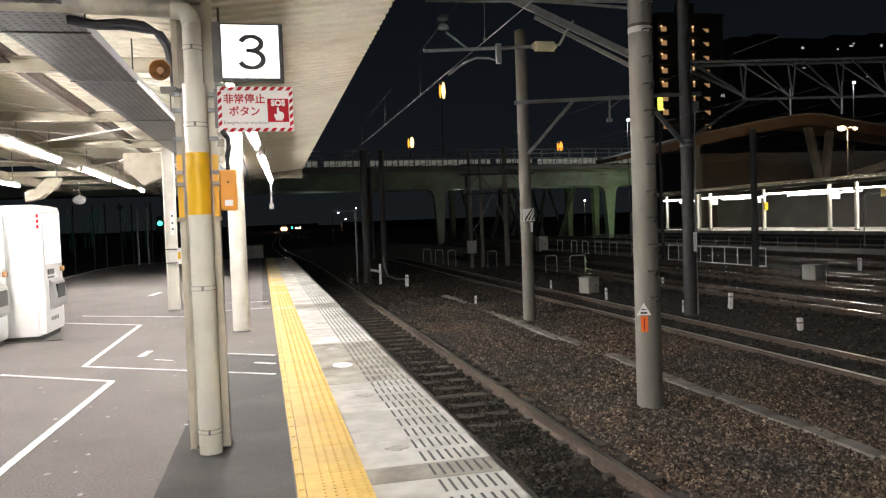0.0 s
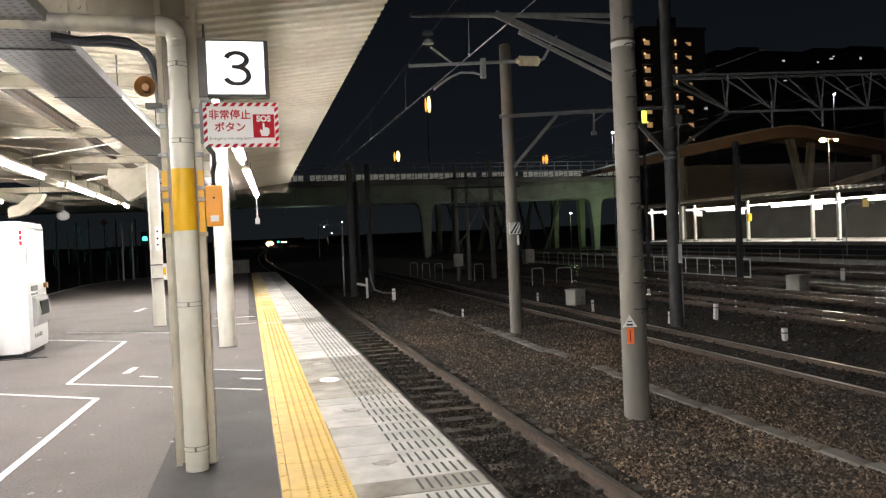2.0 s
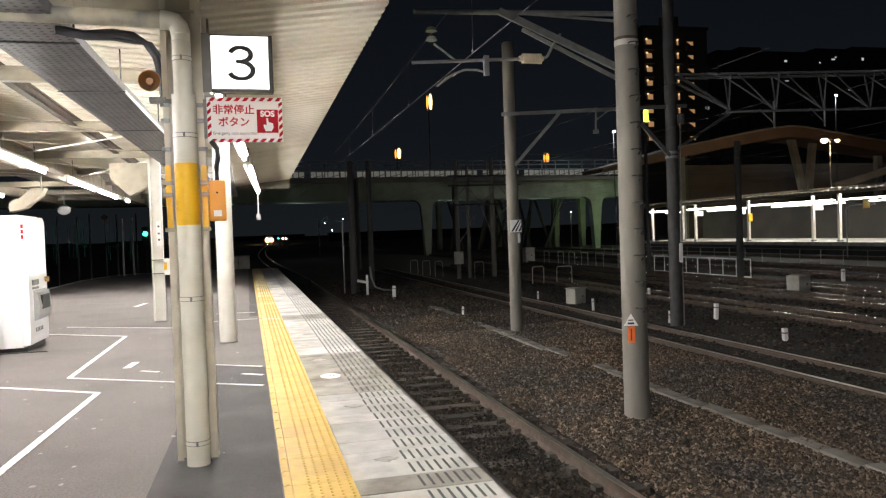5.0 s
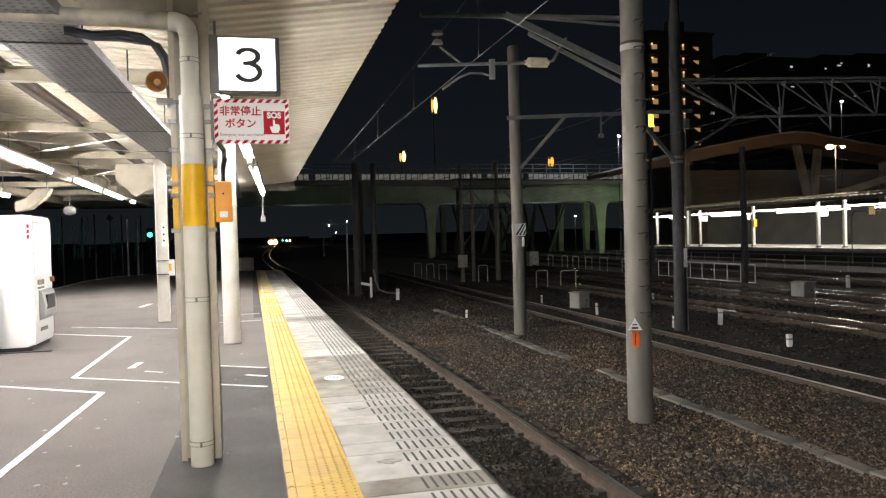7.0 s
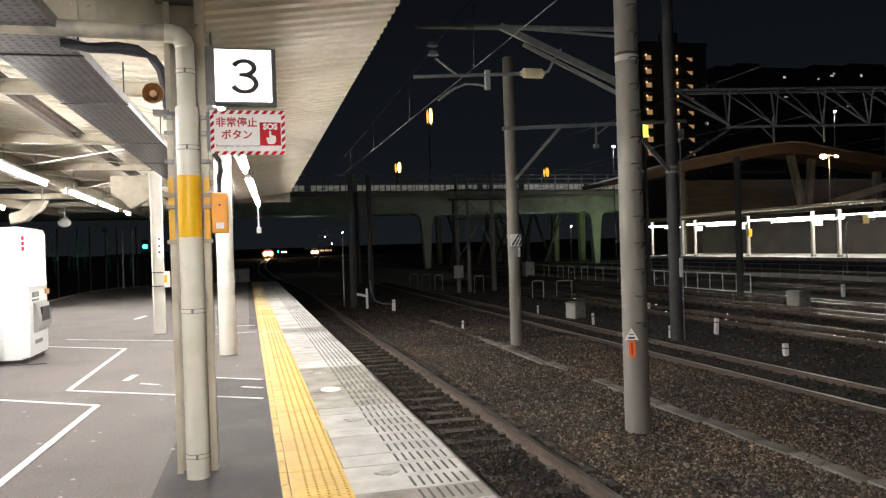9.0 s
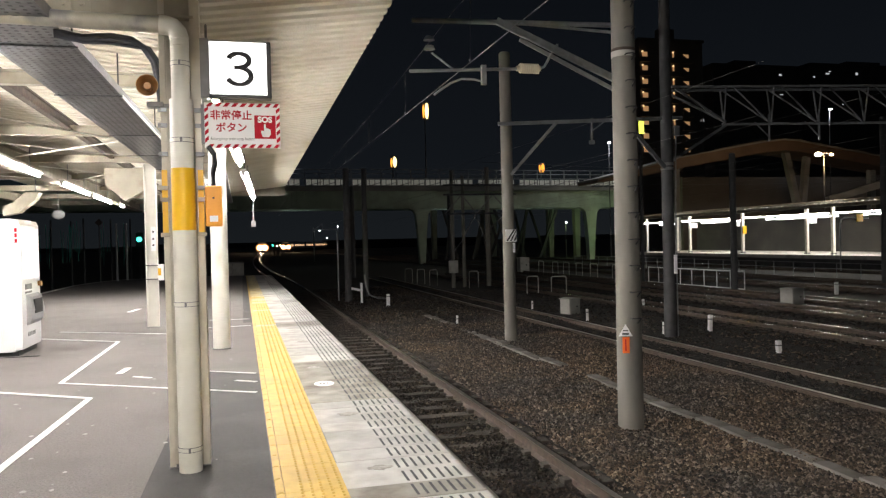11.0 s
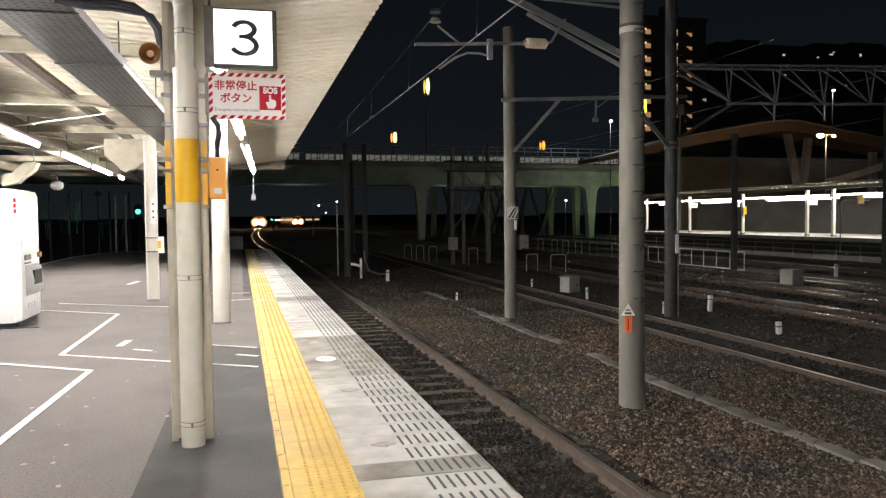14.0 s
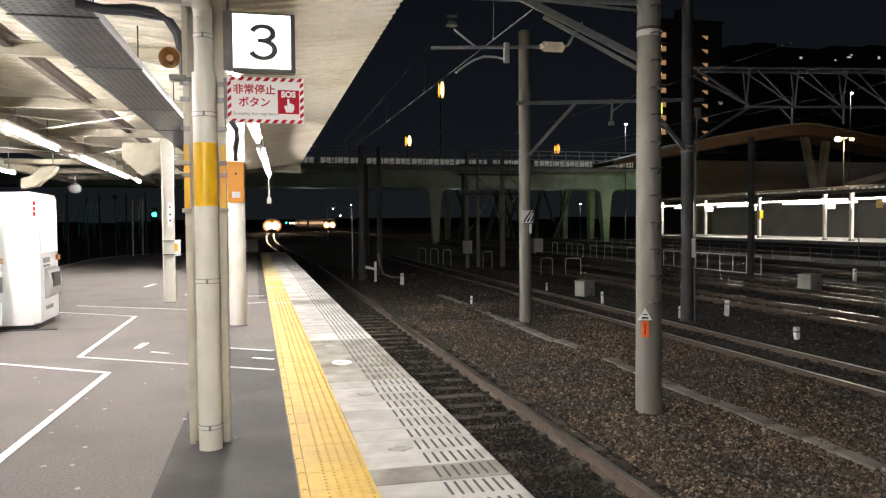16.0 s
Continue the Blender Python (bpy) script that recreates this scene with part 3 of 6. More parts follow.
def i_beam(bm, a, b, w, h, t=0.02):
    """A steel beam with two flanges and a web from a to b (top centre line)."""
    a, b = Vector(a), Vector(b)
    up = Vector((0, 0, 1))
    bar(bm, a - up * t / 2, b - up * t / 2, w, t)
    bar(bm, a - up * (h - t / 2), b - up * (h - t / 2), w, t)
    bar(bm, a - up * h / 2, b - up * h / 2, t, h - 2 * t)


for y in (-6.6, -2.75, 1.1, 4.95, 8.8, 12.6, 16.45, 20.3, 24.1, 28.0, 31.8):
    z = 3.42 + drop(y)
    bm = B()
    i_beam(bm, (-7.3, y, z), (-0.5, y, z), 0.11, 0.15)
    setting("canopy_beam", bm, M["beige_steel"], "beige painted steel cross beam of the canopy", "beam")
# deep cross girder with bolted splice plates at the column head
bm = B()
i_beam(bm, (-7.3, 5.87, 3.41), (-0.30, 5.87, 3.41), 0.16, 0.23)
for x in (-1.02, -1.14):
    box(bm, x - 0.05, 5.775, 3.19, x + 0.05, 5.787, 3.40)
    for z in (3.24, 3.30, 3.36):
        rod(bm, (x, 5.775, z), (x, 5.757, z), 0.018, n=6)
setting("canopy_beam", bm, M["beige_steel"], "deep beige cross girder bolted to the column head", "beam")
for x, w, h in ((-3.95, 0.30, 0.34), (-6.9, 0.2, 0.26)):
    bm = B()
    i_beam(bm, (x, -20, 3.40 + drop(-20)), (x, 33, 3.40 + drop(33)), w, h)
    setting("canopy_girder", bm, M["beige_steel"], "stained beige longitudinal canopy girder", "beam")
for x in (-2.45,):
    bm = B()
    i_beam(bm, (x, -20, 3.50 + drop(-20)), (x, 33, 3.50 + drop(33)), 0.09, 0.15)
    setting("canopy_purlin", bm, M["rail_side"], "dark brown stained purlin along the canopy", "beam")
bm = B()
bar(bm, (VALLEY, -20, 3.40 + drop(-20)), (VALLEY, 33, 3.40 + drop(33)), 0.26, 0.10)
setting("valley_gutter", bm, M["grey_steel"], "grey steel valley gutter of the butterfly canopy", "gutter")
# wind bracing rods
for (a, b) in (((-3.8, 12.8), (-1.8, 15.0)), ((-3.8, 15.0), (-1.8, 12.8)), ((-3.8, 9.0), (-1.9, 12.4)), ((-3.8, 16.6), (-1.9, 20.1)), ((-3.8, 20.1), (-1.9, 16.6)), ((-6.8, 16.6), (-4, 20.1))):
    bm = B()
    rod(bm, (*a, 3.22 + drop(a[1])), (*b, 3.22 + drop(b[1])), 0.011, n=6)
    setting("brace_rod", bm, M["white_paint"], "thin pale wind bracing rod", "brace")
# fascia board at the canopy's far end
bm = B()
box(bm, -0.9, CANOPY_END, 3.36, EAVE + 0.22, CANOPY_END + 0.03, 3.66)
setting("canopy_end_fascia", bm, M["beige_steel"], "beige end fascia of the canopy wing", "fascia")

# perforated cable tray
tray = thing("cable_tray", "dark grey perforated steel cable tray under the canopy", "cable tray", pose(-1.148, 8.29, 0, 0, 0, -1.19) @ Matrix.Translation((1.16, -8.29, 0)))
TX0, TX1, TZ = -1.75, -1.16, 3.1
bm = B()
y0, y1 = 2.0, 22.0
step = 0.075
ny, nx = int((y1 - y0) / step), 9
vs = {}


def tv(i, j, a, b):
    key = (i * 4 + a, j * 4 + b)
    if key not in vs:
        y = y0 + step * (i + (0, 0.3, 0.7, 1)[a])
        x = TX0 + (TX1 - TX0) / nx * (j + (0, 0.3, 0.7, 1)[b])
        vs[key] = bm.verts.new((x, y, TZ + drop(y)))
    return vs[key]


def key_fix(i, j, a, b):
    if a == 3:
        i, a = i + 1, 0
    if b == 3:
        j, b = j + 1, 0
    return tv(i, j, a, b)


for i in range(ny):
    for j in range(nx):
        for a in range(3):
            for b in range(3):
                if a == 1 and b == 1 and y0 + step * i < 15:
                    continue
                bm.faces.new([key_fix(i, j, a + p, b + q) for p, q in ((0, 0), (0, 1), (1, 1), (1, 0))])
part("floor_plate", bm, M["tray"], tray, "perforated steel plate")
for x in (TX0, TX1):
    bm = B()
    bar(bm, (x, y0, TZ + 0.04), (x, y1, TZ + 0.04), 0.012, 0.08)
    part("side_rail", bm, M["tray"], tray)
# Black sheet added above the plate so its holes look dark.
bm = B()
box(bm, TX0 + 0.03, y0, TZ + 0.012, TX1 - 0.03, y1, TZ + 0.018)
part("liner", bm, M["black"], tray, "black sheet added so the plate's holes look dark")
bm = B()
bar(bm, (TX1 + 0.012, 8.4, TZ), (TX1 + 0.012, 15.0, TZ), 0.012, 0.03)
part("edge_trim", bm, M["print_white"], tray, "white edge strip")
for y in (4.0, 6.4, 8.36, 11.2, 13.6, 16.0, 18.4):
    for x in (TX0 + 0.02, TX1 - 0.02):
        bm = B()
        rod(bm, (x, y, TZ + drop(y)), (x, y, 3.62 + drop(y)), 0.008, n=6)
        part("hanger_rod", bm, M["black"], tray)
    bm = B()
    bar(bm, (TX0 - 0.02, y, TZ - 0.006 + drop(y)), (TX1 + 0.02, y, TZ - 0.006 + drop(y)), 0.022, 0.008)
    part("cross_bar", bm, M["dark_steel"], tray)
for k, (x, r) in enumerate(((-1.62, 0.03), (-1.5, 0.022), (-1.4, 0.035), (-1.26, 0.02))):
    bm = B()
    sweep(bm, [(x + 0.01 * math.sin(i * 1.7 + k), 2 + i, TZ + 0.045 + drop(2 + i)) for i in range(21)], r, 6)
    part("cable", bm, M["black"], tray)


# ---- fluorescent lamps ----
def tube_lamp(x, y0, y1, z, label, group, skew=0.0):
    t = thing("fluorescent_lamp", label, "lamp", pose(x, (y0 + y1) / 2, z, 0, 0, -math.degrees(math.atan(skew))), group)
    h = (y1 - y0) / 2
    bm = B()
    rod(bm, (0, -h, 0), (0, h, 0), 0.026, n=10)
    part("tube", bm, M["tube"], t, "glowing white tube", smooth=True)
    bm = B()
    prism(bm, [(-0.082, 0.048), (0.082, 0.048), (0.045, 0.11), (-0.045, 0.11)], "y", -h, h)
    part("housing", bm, M["white_paint"], t)
    for s in (-1, 1):
        bm = B()
        box(bm, -0.03, s * h - 0.02, -0.035, 0.03, s * h + 0.02, 0.06, 0.005)
        part("end_cap", bm, M["white_paint"], t)
        bm = B()
        rod(bm, (0, s * h * 0.6, 0.1), (0, s * h * 0.6, 0.5 + 0.12 * (x > -1) + 0.4 * (x < -5)), 0.012, n=6)
        part("hanger", bm, M["grey_steel"], t)
    return t


for a, b in ((-14, -10.5), (-9.5, -6), (-4.5, -1), (5.2, 8.7), (9.0, 12.4), (12.7, 16.3), (18.3, 21.9), (22.3, 25.9)):
    tube_lamp(-3.66 - 0.02 * max(0, (a + b) / 2 - 13), a, b, 3.0, "bright fluorescent batten hung under the canopy", "canopy lamps", -0.027)
for a, b in ((-13, -10.3), (-5.5, -2.8), (-1.5, 1.2), (1.6, 4.3), (6.75, 8.3), (8.8, 11.6), (12.0, 14.4), (16.2, 20.4), (20.6, 25.1)):
    tube_lamp(-0.105 + 0.036 * ((a + b) / 2 - 11.45) if a > 0 else -0.3, a, b, 3.02, "bright fluorescent batten along the platform edge", "canopy lamps", 0.036)
tube_lamp(-3.78, 26.6, 27.5, 2.95, "short fluorescent batten at the end of the row", "canopy lamps")
tube_lamp(-6.6, 21.5, 24.0, 3.0, "fluorescent batten on the far side of the canopy", "canopy lamps")


# ---- columns ----
def h_column(x, y, top, w, d, mat, label, flange=0.022, foot=0.0, lip=0.0):
    c = thing("canopy_column", label, "column", pose(x, y, 0), "canopy columns")
    for s in (-1, 1):
        bm = B()
        box(bm, s * w / 2 - (flange if s > 0 else 0), -d / 2, foot, s * w / 2 + (flange if s < 0 else 0), d / 2, top)
        if lip:
            wide = lip if s > 0 else lip * 0.45
            box(bm, min(s * (w / 2 - flange - wide), s * (w / 2 - flange)), -d / 2, foot, max(s * (w / 2 - flange - wide), s * (w / 2 - flange)), -d / 2 + 0.014, top)
        part("flange", bm, mat, c)
    bm = B()
    box(bm, -w / 2 + flange, -0.012, foot, w / 2 - flange, 0.012, top)
    part("web", bm, mat, c)
    bm = B()
    box(bm, -w / 2 - 0.005, -d / 2 - 0.005, foot, w / 2 + 0.005, d / 2 + 0.005, foot + 0.012)
    part("base_plate", bm, M["grey_steel"], c)
    return c


BASE = -0.1475
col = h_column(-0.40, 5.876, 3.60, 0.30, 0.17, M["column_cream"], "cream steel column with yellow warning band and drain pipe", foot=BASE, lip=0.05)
for s in (-1, 1):
    bm = B()
    box(bm, s * 0.1325 - 0.021, -0.0895, 1.66, s * 0.1325 + 0.021, 0.09, 2.16)
    part("warning_band", bm, M["yellow_paint"], col, "yellow painted band")
    for z in (1.66, 1.93, 2.02, 2.28, 2.5, 2.62):
        bm = B()
        box(bm, s * 0.135 - 0.034, -0.115, z - 0.016, s * 0.135 + 0.034, -0.0896, z + 0.016, 0.004)
        part("clamp", bm, M["galvanised"] if z > 2.2 else M["beige_steel"], col)
        if z > 2.2:
            bm = B()
            rod(bm, (s * 0.153, -0.116, z), (s * 0.153, -0.13, z), 0.014, n=6)
            part("bolt", bm, M["grey_steel"], col)
bm = B()
box(bm, -0.16, 0.10, 2.46, 0.16, 0.11, 2.52)
part("cross_tie", bm, M["print_white"], col)

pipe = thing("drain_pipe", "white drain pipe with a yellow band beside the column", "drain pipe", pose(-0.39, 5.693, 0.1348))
bm = B()
rod(bm, (0, 0, BASE), (0, 0, 1.69), 0.086, n=28)
part("lower_run", bm, M["pipe_white"], pipe, smooth=True)
bm = B()
rod(bm, (0, 0, 1.69), (0, 0, 2.16), 0.0875, n=28)
part("warning_band", bm, M["yellow_paint"], pipe, "yellow painted band", smooth=True)
bm = B()
rod(bm, (0, 0, 2.16), (0, 0, 2.68), 0.086, n=28)
part("upper_run", bm, M["pipe_white"], pipe, smooth=True)
bm = B()
rod(bm, (0, 0, 2.68), (0, 0, 3.13), 0.068, n=28)
part("neck", bm, M["pipe_white"], pipe, smooth=True)
bm = B()
sweep(bm, [(0.0, 0, 3.08), (0.0, 0, 3.14), (-0.012, 0, 3.19), (-0.045, 0, 3.228), (-0.09, 0, 3.24), (-0.14, 0, 3.243)], 0.072, 20)
part("elbow", bm, M["pipe_white"], pipe, smooth=True)
bm = B()
rod(bm, (-0.12, 0, 3.243), (-1.5, 0, 3.27), 0.062, n=20)
part("cross_run", bm, M["pipe_stained"], pipe, "stained horizontal pipe", smooth=True)
for z in (0.03, 1.13, 2.37, 2.95):
    bm = B()
    rod(bm, (0, 0, z - 0.014), (0, 0, z + 0.014), 0.0895 if z < 2.7 else 0.0715, n=28)
    band = part("pipe_band", bm, M["pipe_white"], pipe, smooth=True)
    for dz in (-0.016, 0.016):
        bm = B()
        rod(bm, (0, 0, z + dz - 0.002), (0, 0, z + dz + 0.002), 0.0905 if z < 2.7 else 0.0725, n=28)
        part("strap_edge", bm, M["grey_steel"], band)
    bm = B()
    box(bm, -0.008, -0.105 if z < 2.7 else -0.086, z - 0.018, 0.008, -0.08, z + 0.018, 0.003)
    part("band_screw", bm, M["grey_steel"], band)

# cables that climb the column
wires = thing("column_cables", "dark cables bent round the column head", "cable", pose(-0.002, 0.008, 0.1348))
for k, (dx, r) in enumerate(((0, 0.022), (0.03, 0.016), (-0.02, 0.014))):
    bm = B()
    sweep(bm, [(-1.35, 6.5, 3.24 - 0.02 * k), (-1.15, 6.5, 3.20 - 0.02 * k), (-0.95, 6.5, 3.22 - 0.03 * k), (-0.80, 6.5, 3.20 - 0.03 * k), (-0.70 + dx, 6.5, 3.13), (-0.63 + dx, 6.5, 3.02), (-0.60 + dx * 0.7, 6.48, 2.85), (-0.595 + dx * 0.3, 6.48, 2.66)], r, 8)
    part("cable", bm, M["cable_dark"], wires, smooth=True)

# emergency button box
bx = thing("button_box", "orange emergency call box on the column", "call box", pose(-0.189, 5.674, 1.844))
bm = B()
box(bm, -0.062, -0.05, -0.155, 0.062, 0.06, 0.155, 0.012)
part("case", bm, M["orange_box"], bx)
bm = B()
rod(bm, (0, -0.052, 0.06), (0, -0.058, 0.06), 0.008, n=10)
part("lock", bm, M["ink"], bx)
bm = B()
box(bm, -0.03, -0.053, -0.12, 0.03, -0.0505, -0.075)
part("label_plate", bm, M["print_white"], bx)
bm = B()
sweep(bm, [(0.0, 0.01, 0.15), (0.0, 0.01, 0.26), (0.015, 0.01, 0.33), (0.01, 0.02, 0.40), (-0.03, 0.03, 0.46)], 0.02, 10)
part("conduit", bm, M["black"], bx, smooth=True)

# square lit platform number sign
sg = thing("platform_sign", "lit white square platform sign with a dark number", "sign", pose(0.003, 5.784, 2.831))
bm = B()
box(bm, -0.225, 0.002, -0.225, 0.25, 0.11, 0.225, 0.006)
part("case", bm, M["black"], sg, "black case")
bm = B()
box(bm, -0.22, -0.006, -0.20, 0.215, 0.002, 0.212, 0.003)
part("face", bm, M["sign_light"], sg, "glowing white face")
def stroke_three(w, h, y, depth):
    """The numeral as one flat stroke, thin at the top and foot and full at its sides."""
    line = [(-0.030 * w / 0.2, 0.022 * h / 0.27, 0.031)]
    up, low = (0.004, 0.068, 0.078, 0.054), (0.004, -0.056, 0.090, 0.066)
    pts = [(up, a) for a in range(168, -91, -9)]
    for (cx, cz, rx, rz), a in pts:
        line.append((cx + rx * math.cos(radians(a)), cz + rz * math.sin(radians(a)), 0.029 + 0.012 * abs(math.cos(radians(a)))))
    line = line[1:] + [(-0.034, 0.012, 0.027)]
    tail = [(-0.034, 0.012, 0.027)] + [(low[0] + low[2] * math.cos(radians(a)), low[1] + low[3] * math.sin(radians(a)), 0.029 + 0.012 * abs(math.cos(radians(a)))) for a in range(90, -169, -9)]
    bm = B()
    for run in (line, tail):
        rows = []
        for k, (x, z, t) in enumerate(run):
            x0, z0, _ = run[max(0, k - 1)]
            x1, z1, _ = run[min(len(run) - 1, k + 1)]
            n = Vector((-(z1 - z0), x1 - x0)).normalized() * t / 2
            o = depth * (0.6 if run is line else 1.0)
            rows.append([bm.verts.new(p) for p in ((x + n.x, y, z + n.y), (x - n.x, y, z - n.y), (x - n.x, y - o, z - n.y), (x + n.x, y - o, z + n.y))])
        for a, b in zip(rows, rows[1:]):
            for k in range(4):
                bm.faces.new((a[k], a[(k + 1) % 4], b[(k + 1) % 4], b[k]))
        bm.faces.new(rows[0])
        bm.faces.new(rows[-1][::-1])
    bmesh.ops.recalc_face_normals(bm, faces=bm.faces)
    return bm


part("number", stroke_three(0.2, 0.27, -0.0065, 0.003), M["ink"], sg)
bm = B()
box(bm, -0.30, 0.03, -0.22, -0.225, 0.07, 0.24)
part("bracket", bm, M["grey_steel"], sg)

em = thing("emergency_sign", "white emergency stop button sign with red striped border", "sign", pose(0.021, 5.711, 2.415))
bm = B()
box(bm, -0.285, 0.0, -0.175, 0.285, 0.012, 0.175, 0.004)
part("board", bm, M["print_white"], em)


def stripes(a0, a1, b0, b1, along):
    """Red slanted bars of one edge of the border."""
    bm = B()
    n = 9 if along == "x" else 5
    step = (a1 - a0) / n
    lean = 0.024
    for k in range(n):
        s, e = a0 + step * (k + 0.15), a0 + step * (k + 0.68)
        if along == "x":
            prism(bm, [(s, b0), (e, b0), (min(a1, e + lean), b1), (min(a1, s + lean), b1)], "y", -0.003, 0.0)
        else:
            prism(bm, [(b0, s), (b1, min(a1, s + lean)), (b1, min(a1, e + lean)), (b0, e)], "y", -0.003, 0.0)
    return bm


for lo, hi in ((-0.173, -0.145), (0.145, 0.173)):
    part("border_stripe", stripes(-0.28, 0.28, lo, hi, "x"), M["red"], em, "red slanted stripes")
for lo, hi in ((-0.283, -0.255), (0.255, 0.283)):
    part("border_stripe", stripes(-0.145, 0.145, lo, hi, "z"), M["red"], em, "red slanted stripes")
words("非常停止", 0.079, pose(-0.085, -0.002, 0.075, 90), M["red"], em, "lettering", 0.001, bold=0.0015)
words("ボタン", 0.079, pose(-0.085, -0.002, -0.02, 90), M["red"], em, "lettering", 0.001, bold=0.0015)
words("Emergency train stop button", 0.034, pose(-0.075, -0.002, -0.103, 90), M["grey_steel"], em, "lettering", 0.001, squeeze=0.85)
bm = B()
box(bm, 0.088, -0.003, -0.10, 0.250, 0.0, 0.081, 0.0)
panel = part("sos_panel", bm, M["red"], em, "red panel")
words("SOS", 0.062, pose(0.169, -0.005, 0.046, 90), M["print_white"], panel, "lettering", 0.001, bold=0.003)
bm = B()
prism(bm, [(0.150, -0.088), (0.198, -0.088), (0.212, -0.062), (0.210, -0.030), (0.196, -0.022), (0.176, -0.018), (0.174, 0.012), (0.167, 0.016), (0.160, 0.012), (0.160, -0.040), (0.142, -0.036), (0.136, -0.046)], "y", -0.006, -0.003)
part("pointing_mark", bm, M["print_white"], panel)
bm = B()
box(bm, -0.31, 0.012, -0.14, -0.2, 0.03, 0.16)
part("bracket", bm, M["grey_steel"], em)

# horn loudspeaker
sp = thing("horn_speaker", "tan horn loudspeaker on a bracket", "loudspeaker", pose(-0.605, 5.766, 2.675))
bm = B()
prev = None
prof = [(0.08, -0.12), (0.077, -0.12), (0.06, -0.08), (0.04, -0.03), (0.028, 0.02), (0.026, 0.09)]
n = 28
for r, yy in prof:
    ring = [bm.verts.new((r * math.cos(2 * math.pi * k / n), yy, r * math.sin(2 * math.pi * k / n))) for k in range(n)]
    if prev:
        for k in range(n):
            bm.faces.new((prev[k], prev[(k + 1) % n], ring[(k + 1) % n], ring[k]))
    prev = ring
bm.faces.new(prev)
part("horn", bm, M["horn"], sp, "tan flared horn", smooth=True)
bm = B()
rod(bm, (0, -0.10, 0), (0, 0.02, 0), 0.026, 0.014, 16)
part("throat", bm, M["horn"], sp, smooth=True)
bm = B()
box(bm, -0.02, 0.0, -0.14, 0.10, 0.10, -0.10, 0.006)
box(bm, 0.08, 0.03, -0.14, 0.26, 0.07, -0.11, 0.004)
part("bracket", bm, M["grey_steel"], sp)

# Column group shrunk along the camera's sight lines to fit its view.
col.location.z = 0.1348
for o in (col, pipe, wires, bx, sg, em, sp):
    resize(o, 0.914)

# second round column and third column
c2 = thing("canopy_column", "round white canopy column", "column", pose(-0.34, 12.27, 0), "canopy columns")
bm = B()
rod(bm, (0, 0, 0), (0, 0, 3.35 + drop(12.3)), 0.128, n=28)
part("shaft", bm, M["white_paint"], c2, smooth=True)
bm = B()
rod(bm, (0, 0, 0), (0, 0, 0.015), 0.15, n=28)
part("foot", bm, M["grey_steel"], c2)
bm = B()
box(bm, -0.12, -0.12, 3.05, 0.12, 0.12, 3.36 + drop(12.3), 0.01)
part("head", bm, M["white_paint"], c2)

c3 = h_column(-1.73, 16.2, 3.22 + drop(16.2), 0.22, 0.2, M["white_paint"], "pale steel canopy column with a notice strip")
bm = B()
box(bm, 0.0, -0.108, 1.50, 0.09, -0.1, 1.98)
notice = part("notice_strip", bm, M["print_white"], c3, "white notice strip")
for z in (1.62, 1.74, 1.88):
    bm = B()
    rod(bm, (0.045, -0.109, z), (0.045, -0.113, z), 0.02, n=12)
    part("print", bm, M["ink"], notice)
for z in (0.95, 1.22):
    bm = B()
    box(bm, -0.115, -0.105, z - 0.008, 0.115, 0.105, z + 0.008)
    part("strap", bm, M["dark_steel"], c3)
bm = B()
box(bm, 0.112, -0.08, 0.92, 0.22, 0.04, 1.24, 0.01)
part("call_box", bm, M["print_white"], c3, "small white box")
bm = B()
box(bm, 0.114, -0.092, 1.02, 0.17, -0.081, 1.16, 0.004)
part("call_button", bm, M["yellow_paint"], c3, "yellow cover")
c4 = thing("canopy_column", "distant pale canopy column", "column", pose(-1.73, 31.8, 0), "canopy columns")
bm = B()
box(bm, -0.12, -0.1, 0, 0.12, 0.1, 3.0, 0.01)
part("shaft", bm, M["white_paint"], c4)
# enclosed duct boxes beside the third column
bm = B()
prism(bm, [(-1.9, 3.18), (-1.9, 2.72), (-2.25, 2.52), (-2.62, 2.86), (-2.62, 3.18)], "y", 16.6, 16.9)
tagged(new("canopy_gusset", mesh_of("canopy_gusset", bm, M["beige_steel"])), "pale steel gusset plate at the column head", "gusset", kind="structure")
# hanging small signal lamps
for x, y, z in ((-5.46, 26.0, 2.66), (-1.35, 26.0, 2.62)):
    t = thing("mirror_disc", "pale oval platform mirror hung from the canopy", "mirror", pose(x, y, z))
    bm = B()
    bmesh.ops.create_uvsphere(bm, u_segments=20, v_segments=8, radius=0.2, matrix=Matrix.Diagonal((1, 0.25, 0.72, 1)))
    part("disc", bm, M["grey_steel"], t, smooth=True)
    bm = B()
    rod(bm, (0, 0.02, 0.1), (0, 0.02, 3.85 + drop(y) - z), 0.012, n=6)
    part("hanger", bm, M["grey_steel"], t)
t = thing("edge_camera", "small grey camera on a hanger under the lamp row", "camera", pose(0.37, 25.0, 2.32))
bm = B()
box(bm, -0.07, -0.08, -0.16, 0.07, 0.08, 0.02, 0.01)
part("case", bm, M["grey_steel"], t)
bm = B()
rod(bm, (0, 0, 0), (0, 0, 0.5), 0.03, 0.015, 8)
rod(bm, (0, 0, 0.45), (0, 0, 1.3), 0.015, n=6)
part("hanger", bm, M["galvanised"], t)


# short slanted white duct under the canopy
t = thing("canopy_duct", "short slanted white duct box under the canopy", "duct", pose(-5.6, 22.5, 2.5))
bm = B()
